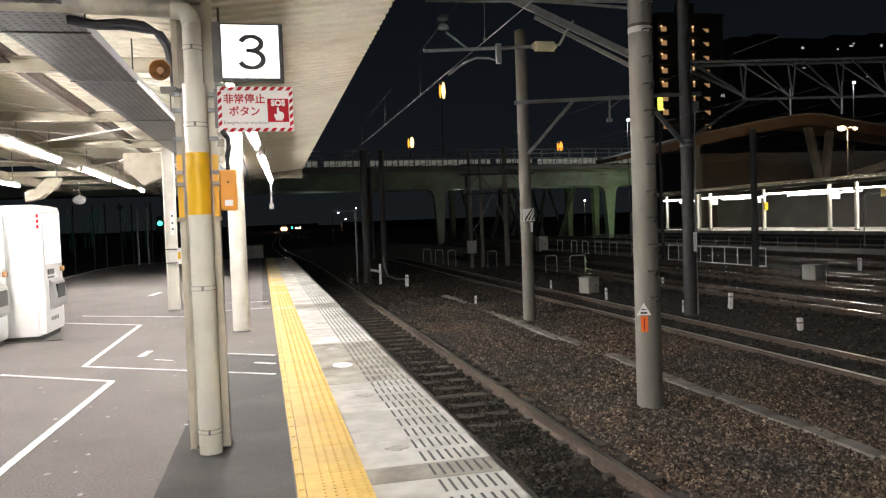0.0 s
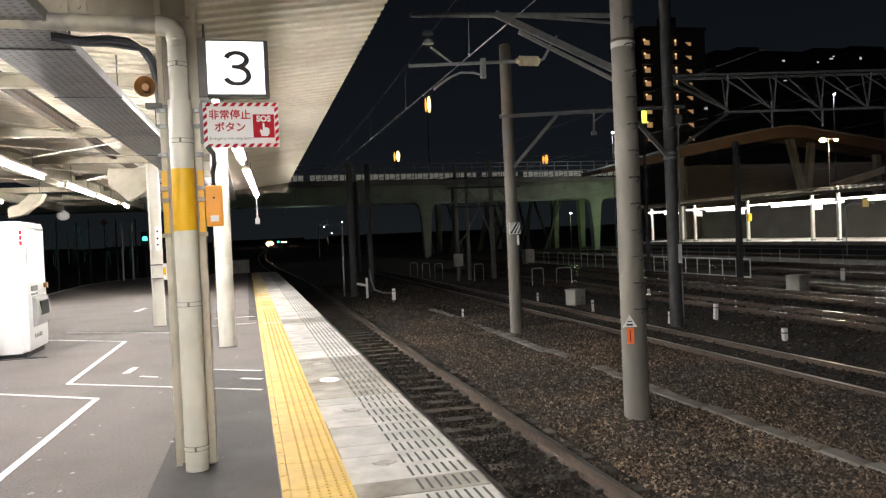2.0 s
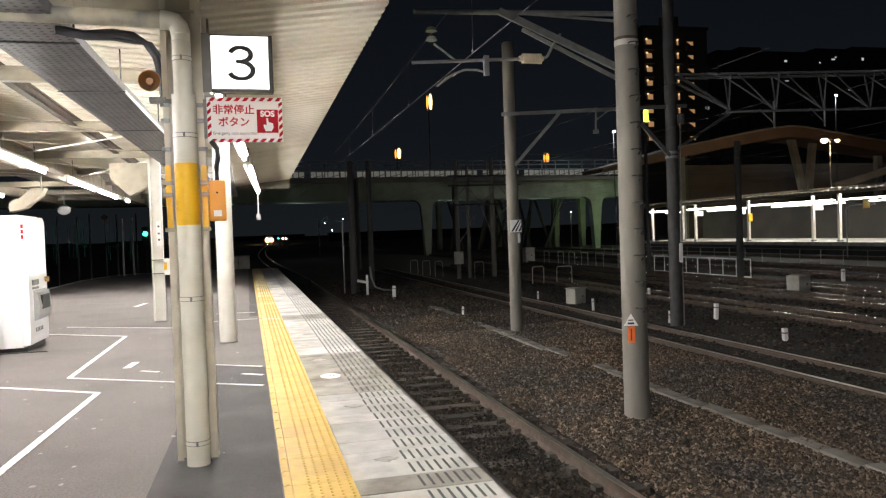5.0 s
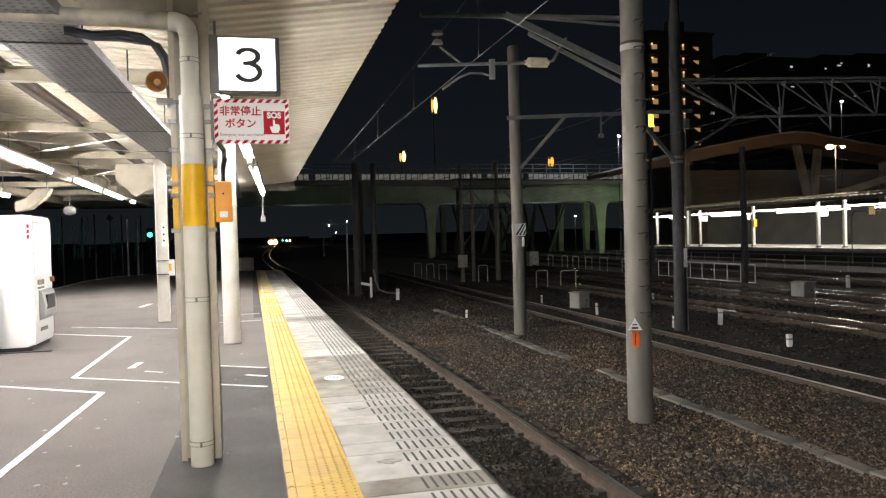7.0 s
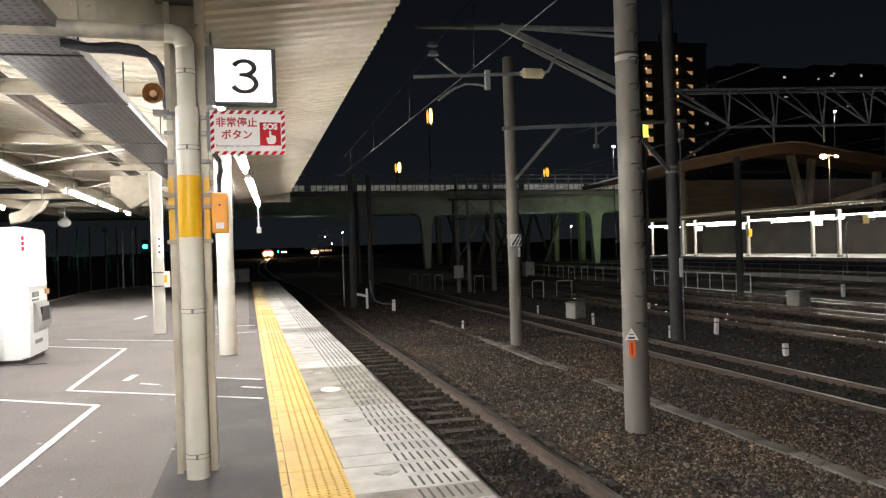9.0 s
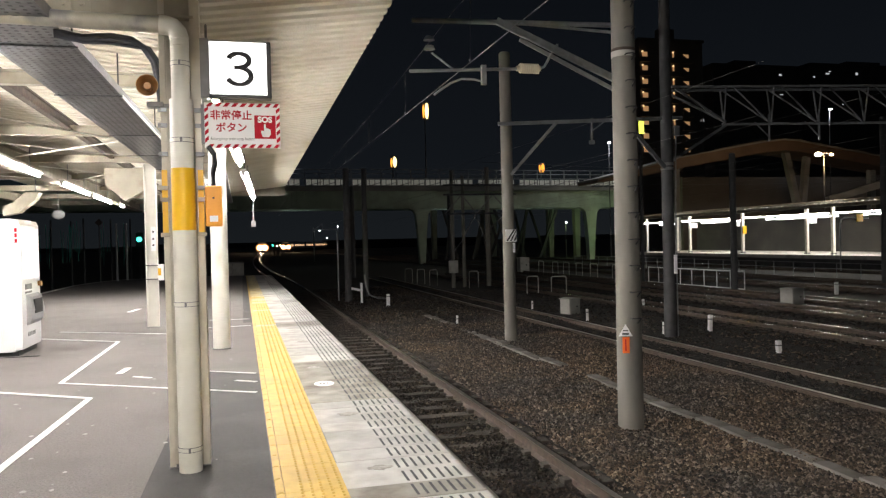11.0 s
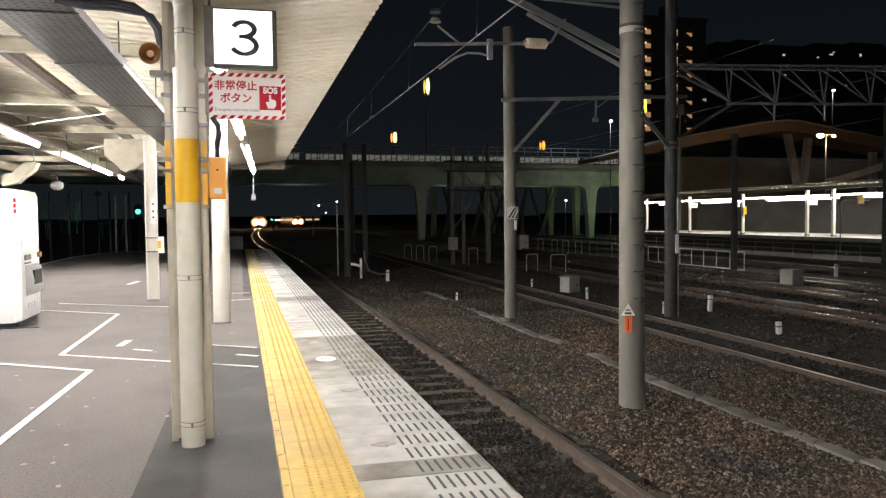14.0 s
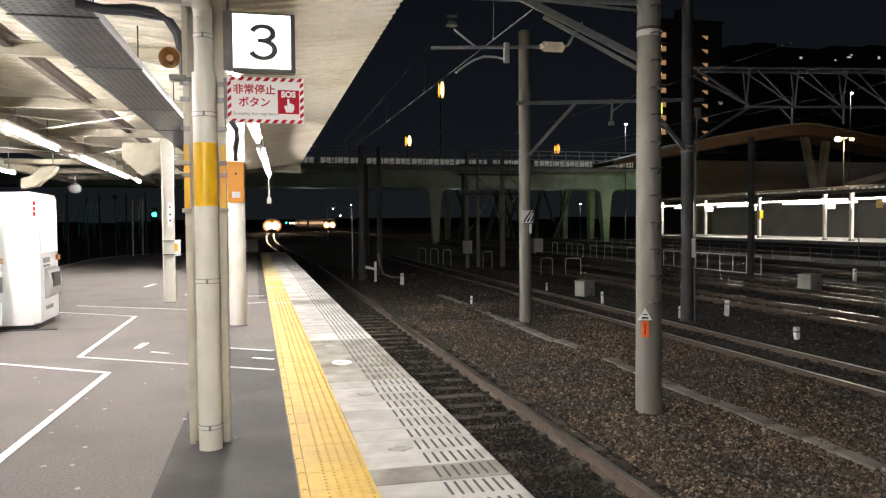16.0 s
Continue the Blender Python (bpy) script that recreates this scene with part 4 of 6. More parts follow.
prism(bm, [(-0.45, 0.0), (-0.1, 0.08), (0.32, 0.42), (0.42, 0.62), (0.1, 0.62), (-0.2, 0.36), (-0.45, 0.26)], "y", 0, 0.4)
part("body", bm, M["beige_steel"], t)
bm = B()
rod(bm, (0.3, 0.2, 0.6), (0.3, 0.2, 1.25), 0.02, n=6)
part("hanger", bm, M["grey_steel"], t)

# ---- vending machines ----
def vending_machine(x, y, w, d, h, label):
    """Front towards +x; x, y: the corner nearest to the track and the camera."""
    v = thing("vending_machine", label, "vending machine", pose(x, y, 0), "vending machines")
    bm = B()
    box(bm, -d, 0, 0.06, -0.10, w, h, 0.012)
    part("cabinet", bm, M["vend_white"], v)
    bm = B()
    prism(bm, [(-0.10, 0.09), (-0.012, 0.09), (0.0, 0.2), (0.0, h - 0.1), (-0.03, h - 0.02), (-0.10, h - 0.02)], "y", 0.01, w - 0.01)
    door = part("front_door", bm, M["vend_white"], v)
    bm = B()
    box(bm, 0.0, 0.12, 1.15, 0.006, w - 0.1, h - 0.15, 0.003)
    part("lit_window", bm, M["sign_light"], door, "glowing display window")
    bm = B()
    prism(bm, [(0.0, 0.43), (0.07, 0.5), (0.085, 0.66), (0.05, 0.86), (0.0, 0.9)], "y", 0.25, w - 0.12)
    part("outlet_shroud", bm, M["grey_plastic"], door, "grey bulging outlet shroud")
    bm = B()
    box(bm, 0.06, 0.4, 0.60, 0.09, w - 0.25, 0.82, 0.004)
    part("outlet_flap", bm, M["black"], door, "dark outlet flap")
    for z0, z1 in ((0.98, 1.06), (0.92, 0.95)):
        bm = B()
        box(bm, 0.0, 0.2, z0, 0.02, 0.52, z1, 0.003)
        part("coin_panel", bm, M["grey_steel"], door)
    bm = B()
    box(bm, 0.0, w - 0.16, 1.0, 0.05, w - 0.06, 1.08, 0.008)
    part("lock_handle", bm, M["horn"], door)
    bm = B()
    box(bm, 0.0, w - 0.14, 0.5, 0.045, w - 0.06, 0.56, 0.01)
    part("return_cup", bm, M["orange_box"], door, "orange cup")
    for k in range(5):
        part("brand_bar", box(B(), -0.002, 0.3 + 0.09 * k, 0.26, 0.003, 0.36 + 0.09 * k, 0.32), M["grey_steel"], door, "dark lettering bar")
    bm = B()
    box(bm, -d + 0.03, 0.03, 0.0, -0.06, w - 0.03, 0.06)
    part("plinth", bm, M["black"], v)
    for z, mt in ((1.88, "red"), (1.80, "red"), (1.72, "red")):
        bm = B()
        box(bm, -0.075, 0.005, z - 0.03, -0.04, 0.0099, z + 0.03)
        part("sticker", bm, M[mt], v)
    bm = B()
    box(bm, -d - 0.1, -0.14, 0.0, 0.25, -0.12, 0.012)
    part("floor_cable", bm, M["black"], v, "black cable on the floor")
    return v


vending_machine(-3.2, 12.72, 1.10, 0.75, 2.05, "white lit vending machine with grey outlet, front to the track")
v2 = vending_machine(-3.66, 11.35, 1.15, 0.75, 2.06, "white lit vending machine with small posters on its side")
M["teal"] = material("teal_print", (0.05, 0.45, 0.5), 0.4)
for z0, z1, mt in ((1.80, 1.93, "teal"), (1.62, 1.70, "yellow_paint")):
    bm = B()
    box(bm, -0.30, -0.004, z0, -0.14, 0.0, z1)
    part("poster", bm, M[mt], v2, "small printed poster")

ob = thing("orange_case", "orange plastic case on top of the vending machine", "case", pose(-4.0, 11.7, 2.06))
bm = B()
box(bm, -0.12, -0.1, 0, 0.14, 0.2, 0.16, 0.015)
part("shell", bm, M["orange_box"], ob)
bm = B()
box(bm, -0.125, -0.105, 0.11, 0.145, 0.205, 0.125, 0.004)
part("lid_seam", bm, M["horn"], ob)


# ---- catenary poles and wires ----
def concrete_pole(x, y, top, r0, r1, label, mat, steps=False, foot=-1.3):
    p = thing("catenary_pole", label, "pole", pose(x, y, 0), "catenary poles")
    bm = B()
    rod(bm, (0, 0, foot), (0, 0, top), r0, r1, 32)
    part("shaft", bm, mat, p, smooth=True)
    bm = B()
    rod(bm, (0, 0, top), (0, 0, top + 0.03), r1 * 0.96, r1 * 0.8, 24)
    part("cap", bm, M["grey_steel"], p)
    return p


def rad(z, r0, r1, foot, top):
    return r0 + (r1 - r0) * (z - foot) / (top - foot)


p1 = concrete_pole(5.16, 9.72, 7.6, 0.178, 0.147, "tall grey concrete catenary pole with step bolts", M["pole"])
for k in range(20):
    z = 0.44 + 0.36 * k
    r = rad(z, 0.178, 0.147, -1.3, 7.6)
    bm = B()
    rod(bm, (0, 0, z - 0.007), (0, 0, z + 0.007), r + 0.003, n=32)
    st = part("step_band", bm, M["pole"], p1, "thin clamp band", smooth=True)
    bm = B()
    sweep(bm, [(q * math.cos(a), q * math.sin(a), z + h) for q, a, h in ((r - 0.01, -1.92, 0), (r + 0.075, -1.86, 0), (r + 0.085, -1.55, 0.005), (r + 0.075, -1.27, 0), (r - 0.01, -1.2, 0))], 0.009, 6)
    bar(bm, (r * math.cos(-1.3), r * math.sin(-1.3), z - 0.07), ((r + 0.06) * math.cos(-1.3), (r + 0.06) * math.sin(-1.3), z - 0.006), 0.014, 0.014)
    part("step_bolt", bm, M["pole_dark"], st, "dark step bolt")
bm = B()
rod(bm, (0, 0, 4.03), (0, 0, 4.11), 0.163, n=32)
part("steel_collar", bm, M["cabinet"], p1, "pale steel collar", smooth=True)
bm = B()
rod(bm, (0, 0, 4.11), (0, 0, 4.15), 0.1625, n=32)
part("rust_band", bm, M["rail_side"], p1, "rusty band", smooth=True)
# warning plate on the pole
pl = thing("warning_plate", "small white triangle and orange plate on the pole", "sign", pose(5.022, 9.572, 0, 0, 0, -20))
bm = B()
prism(bm, [(-0.09, 0.20), (0.10, 0.20), (0.005, 0.37)], "y", -0.005, 0.004)
tri_ = part("triangle", bm, M["print_white"], pl)
part("print_bar", box(B(), -0.03, -0.008, 0.27, 0.035, -0.005, 0.285), M["ink"], tri_)
part("print_bar", box(B(), -0.04, -0.008, 0.22, 0.045, -0.005, 0.245), M["ink"], tri_)
bm = B()
box(bm, -0.04, -0.005, -0.03, 0.055, 0.004, 0.19, 0.003)
plate = part("orange_plate", bm, M["plate_orange"], pl, "orange plate")
part("print_bar", box(B(), -0.004, -0.008, 0.0, 0.012, -0.005, 0.16), M["red"], plate)

# hinged bracket that carries the wire over the first track
br = thing("catenary_bracket", "grey steel wire bracket with ribbed insulator", "bracket", pose(0, 9.8, 0))
bm = B()
rod(bm, (2.2, 0, 4.43), (5.05, 0, 4.50), 0.035, n=10)
part("top_tube", bm, M["galvanised"], br, smooth=True)
bm = B()
rod(bm, (3.6, 0, 4.46), (5.05, 0, 4.40), 0.02, n=8)
part("stay", bm, M["galvanised"], br)
bm = B()
bar(bm, (3.35, -0.02, 4.47), (5.32, -0.02, 3.64), 0.05, 0.09)
part("brace", bm, M["galvanised"], br)
bm = B()
bar(bm, (3.7, 0.06, 4.26), (5.08, 0.06, 3.62), 0.03, 0.05)
part("brace", bm, M["galvanised"], br)
bm = B()
rod(bm, (2.15, 0, 3.77), (3.66, 0, 3.85), 0.022, n=10)
part("push_tube", bm, M["galvanised"], br, smooth=True)
bm = B()
for k in range(9):
    rod(bm, (3.665 + 0.031 * k, 0, 3.855), (3.680 + 0.031 * k, 0, 3.856), 0.062, 0.070, 18)
rod(bm, (3.62, 0, 3.853), (3.96, 0, 3.86), 0.036, n=14)
part("insulator", bm, M["ceramic"], br, "cream ribbed insulator", smooth=True)
bm = B()
sweep(bm, [(3.95, 0, 3.86), (4.02, 0, 3.89), (4.07, 0, 3.97), (4.12, 0, 4.06), (4.18, 0, 4.13), (4.22, 0, 4.20)], 0.018, 8)
part("hook", bm, M["galvanised"], br)
bm = B()
box(bm, 3.12, -0.03, 3.62, 3.19, 0.03, 3.88, 0.008)
part("drop_plate", bm, M["galvanised"], br)
bm = B()
sweep(bm, [(3.14, 0, 3.66), (3.02, 0, 3.69), (2.85, 0.0, 3.69), (2.70, 0.0, 3.63), (2.58, 0.0, 3.55), (2.47, 0, 3.47)], 0.014, 8)
part("steady_arm", bm, M["galvanised"], br, smooth=True)
bm = B()
rod(bm, (2.45, 0, 4.02), (2.75, 0, 3.80), 0.014, n=6)
part("link", bm, M["galvanised"], br)
for z in (4.06, 4.18):
    bm = B()
    rod(bm, (2.42, 0, z), (2.42, 0, z + 0.05), 0.075, 0.05, 16)
    part("shed", bm, M["galvanised"], br, smooth=True)


def wire(points, r, label, parts=()):
    bm = B()
    sweep(bm, points, r, 6)
    return tagged(new("overhead_wire", mesh_of("overhead_wire", bm, M["wire"])), label, "overhead wire", "overhead wires")


def sag(x, za, y, span=40.0, at=9.8, dip=0.45):
    u = ((y - at) % span) / span
    return za - 4 * dip * u * (1 - u)


w1 = wire([(2.82 + 0.02 * math.sin(y / 12), y, 3.80) for y in range(-8, 64, 3)], 0.0045, "thin contact wire over the first track")
w2 = wire([(2.88, y, sag(2.88, 4.72, y)) for y in range(-10, 70, 2)], 0.0042, "thin messenger wire sagging over the first track")
for k in range(11):
    y = 5.4 + 4.0 * k
    bm = B()
    rod(bm, (2.85, y, 3.80), (2.87, y, sag(2.88, 4.72, y)), 0.0035, n=5)
    ball(bm, (2.85, y, 3.84), 0.017, 8)
    tagged(new("wire_dropper", mesh_of("wire_dropper", bm, M["wire"])), "thin dropper between the overhead wires", "dropper", "wire droppers")
for x, z in ((9.2, 3.85), (9.2, 4.8), (14.7, 3.9), (14.7, 4.9), (18.3, 3.9), (18.3, 4.85), (21.9, 3.9), (26.2, 4.0), (26.2, 4.9), (30.4, 4.0)):
    wire([(x, y, z + 0.15 * math.sin(y / 9 + x)) for y in range(12, 86, 4)], 0.0045, "thin overhead wire across the yard")

for k, (za, zb, ya, yb) in enumerate(((5.6, 6.4, 38, 44), (5.1, 5.5, 41, 47))):
    wire([(12 + 3 * i, ya + (yb - ya) * i / 12, za + (zb - za) * i / 12 - 0.5 * math.sin(math.pi * i / 12)) for i in range(13)], 0.009, "dim cross-span cable over the yard")
p2 = concrete_pole(6.76, 19.1, 6.42, 0.160, 0.148, "grey concrete catenary pole with a striped marker", M["pole"])
bm = B()
box(bm, -0.14, -0.185, 1.5, 0.16, -0.166, 1.82, 0.003)
mkp = part("striped_marker", bm, M["print_white"], p2, "white marker with dark slanted stripes")
for k in range(3):
    bm = B()
    x = -0.13 + 0.1 * k
    prism(bm, [(x, 1.52), (x + 0.05, 1.52), (min(x + 0.25, 0.165), 1.81 if x < 0 else 1.66), (min(x + 0.20, 0.15), 1.81 if x < 0 else 1.68)], "y", -0.189, -0.185)
    part("stripe", bm, M["ink"], mkp)
bm = B()
box(bm, 0.06, -0.175, 1.22, 0.12, -0.14, 1.47, 0.003)
part("tag", bm, M["print_white"], p2)

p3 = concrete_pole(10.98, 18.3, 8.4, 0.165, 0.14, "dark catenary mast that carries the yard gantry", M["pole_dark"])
bm = B()
box(bm, 0.04, -0.19, 0.55, 0.13, -0.14, 1.05, 0.004)
part("tag", bm, M["print_white"], p3)
for z in (3.3, 3.42):
    bm = B()
    rod(bm, (0, 0, z), (0, 0, z + 0.07), 0.175, n=24)
    part("collar", bm, M["grey_steel"], p3)
bm = B()
sweep(bm, [(0.19, -0.06, -1.2), (0.19, -0.06, 2.0), (0.22, -0.06, 3.6), (0.24, -0.06, 4.2)], 0.022, 8)
part("conduit", bm, M["galvanised"], p3)
bm = B()
box(bm, 0.14, -0.16, 4.2, 0.30, -0.02, 4.46, 0.01)
part("junction_box", bm, M["galvanised"], p3)

# arm between the second pole and the mast
arm = thing("wire_support", "grey steel arm with brace between two poles", "bracket", pose(0, 19.1, 0))
bm = B()
bar(bm, (6.48, -0.19, 4.55), (11.4, -0.9, 4.68), 0.06, 0.09)
part("beam", bm, M["galvanised"], arm)
bm = B()
bar(bm, (8.0, -0.41, 4.57), (6.80, -0.2, 3.24), 0.05, 0.08)
part("brace", bm, M["galvanised"], arm)
bm = B()
bar(bm, (8.95, -0.56, 4.68), (8.93, -0.56, 4.06), 0.04, 0.04)
bar(bm, (9.35, -0.6, 4.64), (8.96, -0.56, 4.36), 0.03, 0.03)
box(bm, 8.86, -0.6, 4.0, 9.0, -0.52, 4.1, 0.01)
part("drop_bracket", bm, M["galvanised"], arm)
arm2 = thing("wire_support", "slanting grey strut on the gantry mast", "bracket", pose(0, 18.3, 0))
bm = B()
bar(bm, (9.55, -0.1, 4.75), (10.85, -0.1, 3.36), 0.07, 0.10)
part("brace", bm, M["galvanised"], arm2)

# lattice gantry over the yard, from the mast to its far leg
GA, GB = Vector((10.98, 18.3, 0)), Vector((30.5, 15.1, 0))
gt = thing("yard_gantry", "grey lattice steel gantry across the yard tracks", "gantry")


def on_gantry(x, z, off=0.0):
    k = (x - GA.x) / (GB.x - GA.x)
    off *= max(0.0, min(1.0, (z - 4.54) / 0.9))
    return (x, GA.y + (GB.y - GA.y) * k + off, z)


for off in (-0.25, 0.25):
    for z in (4.5, 5.46) if off > 0 else (5.46,):
        bm = B()
        bar(bm, on_gantry(11.0 if z > 5 else 12.5, z, off), on_gantry(30.5, z, off), 0.055, 0.06)
        part("chord", bm, M["galvanised"], gt)
    x = 12.55
    while x < 30:
        bm = B()
        bar(bm, on_gantry(x, 4.52, off), on_gantry(x + 0.28 * off, 5.44, off), 0.032, 0.032)
        part("post", bm, M["galvanised"], gt)
        bm = B()
        bar(bm, on_gantry(x + 0.15, 5.43, off), on_gantry(x + 1.26, 4.54, off), 0.032, 0.036)
        part("diagonal", bm, M["galvanised"], gt)
        x += 1.31
    bm = B()
    bar(bm, on_gantry(11.1, 5.42, off), on_gantry(12.6, 4.56, off), 0.05, 0.06)
    part("diagonal", bm, M["galvanised"], gt)
    bm = B()
    bar(bm, on_gantry(11.05, 3.5, off), on_gantry(12.6, 4.47, off), 0.07, 0.07)
    part("knee_brace", bm, M["galvanised"], gt)
for x in (13.8, 15.2, 17.6):
    bm = B()
    rod(bm, on_gantry(x, 4.75), on_gantry(x, 4.05), 0.03, n=8)
    bar(bm, on_gantry(x - 0.4, 4.55), on_gantry(x, 4.15), 0.03, 0.03)
    part("wire_hanger", bm, M["galvanised"], gt)
bm = B()
rod(bm, on_gantry(30.5, -1.2), on_gantry(30.5, 7.5), 0.22, 0.18, 20)
part("far_leg", bm, M["pole_dark"], gt)

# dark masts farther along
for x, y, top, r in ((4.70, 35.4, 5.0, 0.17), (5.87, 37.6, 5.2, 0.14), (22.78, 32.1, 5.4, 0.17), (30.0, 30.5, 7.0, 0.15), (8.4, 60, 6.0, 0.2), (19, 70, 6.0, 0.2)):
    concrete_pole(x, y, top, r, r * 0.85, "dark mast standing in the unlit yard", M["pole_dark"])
t = thing("portal_gantry", "dull steel portal frame with diagonal struts", "gantry", pose(0, 42.5, 0))
for z, x1 in ((3.1, 15.6), (4.2, 15.6), (4.75, 15.6)):
    bm = B()
    bar(bm, (11.2, 0, z), (x1, 0, z), 0.09, 0.10)
    part("beam", bm, M["dark_steel"], t)
for a, b in (((12.45, 1.9), (13.1, 3.05)), ((13.1, 3.05), (13.85, 1.2)), ((13.95, 2.2), (15.0, 3.1)), ((11.3, 3.1), (12.3, 4.2)), ((12.3, 4.2), (13.2, 3.1)), ((13.2, 3.1), (14.2, 4.2)), ((14.2, 4.2), (15.2, 3.1)), ((11.75, 0.9), (12.4, 1.7))):
    bm = B()
    bar(bm, (a[0], 0.06, a[1]), (b[0], 0.06, b[1]), 0.06, 0.06)
    part("strut", bm, M["grey_steel"], t)
for x, r, top in ((11.76, 0.12, 5.6), (12.42, 0.11, 5.3), (13.9, 0.15, 5.8)):
    bm = B()
    rod(bm, (x, 0.25, -1.25), (x, 0.25, top), r, r * 0.85, 14)
    part("leg", bm, M["pole"], t, "grey concrete leg", smooth=True)
bm = B()
box(bm, 11.45, 0.02, -0.3, 12.0, 0.14, 0.42, 0.015)
box(bm, 11.715, 0.0, -0.28, 11.735, 0.02, 0.40)
part("switch_box", bm, M["cabinet"], t, "pale double switch box")
t = thing("lineside_post", "thin grey post with a lit tip", "post", pose(4.32, 36, 0))
bm = B()
rod(bm, (0, 0, -1.2), (0, 0, 2.15), 0.035, n=8)
part("shaft", bm, M["galvanised"], t)


# ---- small lineside things ----
def marker_post(x, y, h, w, mat="print_white"):
    t = thing("marker_post", "short white lineside marker post", "post", pose(x, y, -1.2, 0, random.uniform(-3, 3)), "lineside posts")
    bm = B()
    box(bm, -w, -w, 0, w, w, h + 0.1, 0.01)
    part("shaft", bm, M[mat], t)
    bm = B()
    box(bm, -w - 0.004, -w - 0.004, h - 0.02, w + 0.004, w + 0.004, h + 0.01)
    part("band", bm, M["grey_steel"], t)


for x, y, h, w in ((12.5, 18.8, 0.42, 0.05), (5.85, 31.7, 0.5, 0.065), (11.62, 14.85, 0.24, 0.05), (10.75, 22.9, 0.35, 0.035), (11.1, 18.85, 0.3, 0.035), (10.6, 27.4, 0.3, 0.03), (6.5, 23.4, 0.3, 0.03), (24.5, 27.5, 0.5, 0.06), (14.5, 26.0, 0.3, 0.04)):
    marker_post(x, y, h, w)
t = thing("cross_marker", "white wooden cross-shaped lineside marker", "sign", pose(5.06, 33.8, -1.15))
bm = B()
box(bm, -0.05, -0.03, -0.1, 0.05, 0.03, 0.95, 0.005)
part("post", bm, M["print_white"], t)
bm = B()
bar(bm, (-0.45, -0.04, 0.72), (0.05, -0.04, 0.6), 0.04, 0.11)
part("arm", bm, M["print_white"], t)
bm = B()
sweep(bm, [(0.15, 0, 1.3), (0.2, 0, 0.8), (0.35, 0, 0.4), (0.7, 0, 0.25), (1.2, 0, 0.2)], 0.04, 8)
part("hose", bm, M["grey_steel"], t)


def relay_cabinet(x, y, w, d, h, yaw, label):
    t = thing("relay_cabinet", label, "cabinet", pose(x, y, -1.15, 0, 0, yaw), "relay cabinets")
    bm = B()
    box(bm, -w / 2, -d / 2, 0, w / 2, d / 2, h, 0.012)
    part("body", bm, M["cabinet"], t)
    bm = B()
    prism(bm, [(-w / 2 - 0.03, h), (w / 2 + 0.03, h), (w / 2 + 0.03, h + 0.02), (0, h + 0.045), (-w / 2 - 0.03, h + 0.02)], "y", -d / 2 - 0.03, d / 2 + 0.03)
    part("lid", bm, M["cabinet"], t)
    bm = B()
    box(bm, -w / 2 + 0.03, -d / 2 - 0.014, 0.05, w / 2 - 0.03, -d / 2, h - 0.04, 0.004)
    door = part("door", bm, M["cabinet"], t)
    bm = B()
    box(bm, w * 0.1, -d / 2 - 0.03, h * 0.48, w * 0.22, -d / 2 - 0.014, h * 0.56)
    part("handle", bm, M["ink"], door)


relay_cabinet(11.22, 25.3, 0.54, 0.45, 0.55, 22, "small cream relay cabinet beside the track")
relay_cabinet(19.75, 24.4, 0.72, 0.5, 0.62, 18, "wide cream relay cabinet between yard tracks")
relay_cabinet(21.9, 58.3, 0.85, 0.5, 1.2, 10, "tall grey relay cabinet at the yard edge")


def hoop(x, y, w, h, yaw=15):
    t = thing("hoop_barrier", "white tubular hoop barrier", "barrier", pose(x, y, -1.15, 0, 0, yaw), "hoop barriers")
    bm = B()
    sweep(bm, [(-w / 2, 0, -0.1), (-w / 2, 0, h - 0.1), (-w / 2 + 0.03, 0, h - 0.03), (-w / 2 + 0.1, 0, h), (w / 2 - 0.1, 0, h), (w / 2 - 0.03, 0, h - 0.03), (w / 2, 0, h - 0.1), (w / 2, 0, -0.1)], 0.028, 8)
    part("tube", bm, M["cabinet"], t, smooth=True)


for x, y, w, yaw in ((13.75, 35.4, 0.6, 4), (14.75, 34.5, 0.8, 4), (12.75, 42.0, 0.55, 6), (11.3, 45.7, 0.5, 8), (10.9, 47.4, 0.5, 8), (10.5, 49.2, 0.5, 8), (22.6, 56.2, 1.1, 88), (22.6, 53.4, 1.1, 88), (22.6, 51.4, 1.1, 88), (22.6, 49.2, 1.1, 88), (22.6, 46.9, 1.2, 88), (22.6, 43.7, 1.2, 88)):
    hoop(x, y, w, 0.87 if y < 36 else 0.95, yaw)


# white handrail in the yard
t = thing("yard_handrail", "white tubular handrail between yard tracks", "railing")
FA, FB = Vector((22.6, 39.8, -1.15)), Vector((22.9, 31.5, -1.15))
for k in range(9):
    p = FA.lerp(FB, k / 8)
    bm = B()
    rod(bm, p, p + Vector((0, 0, 0.95)), 0.025, n=8)
    part("post", bm, M["print_white"], t)
for h in (0.08, 0.92):
    bm = B()
    rod(bm, FA + Vector((0, 0, h)), FB + Vector((0, 0, h)), 0.03, n=8)
    part("rail", bm, M["print_white"], t)
t = thing("yard_handrail", "long grey handrail across the yard", "railing")
for k in range(25):
    bm = B()
    rod(bm, (33.2, 30 + 1.8 * k, -1.2), (33.2, 30 + 1.8 * k, -0.25), 0.025, n=6)
    part("post", bm, M["galvanised"], t)
for z in (-0.6, -0.27):
    bm = B()
    rod(bm, (33.2, 30, z), (33.2, 73.2, z), 0.022, n=6)
    part("rail", bm, M["galvanised"], t)


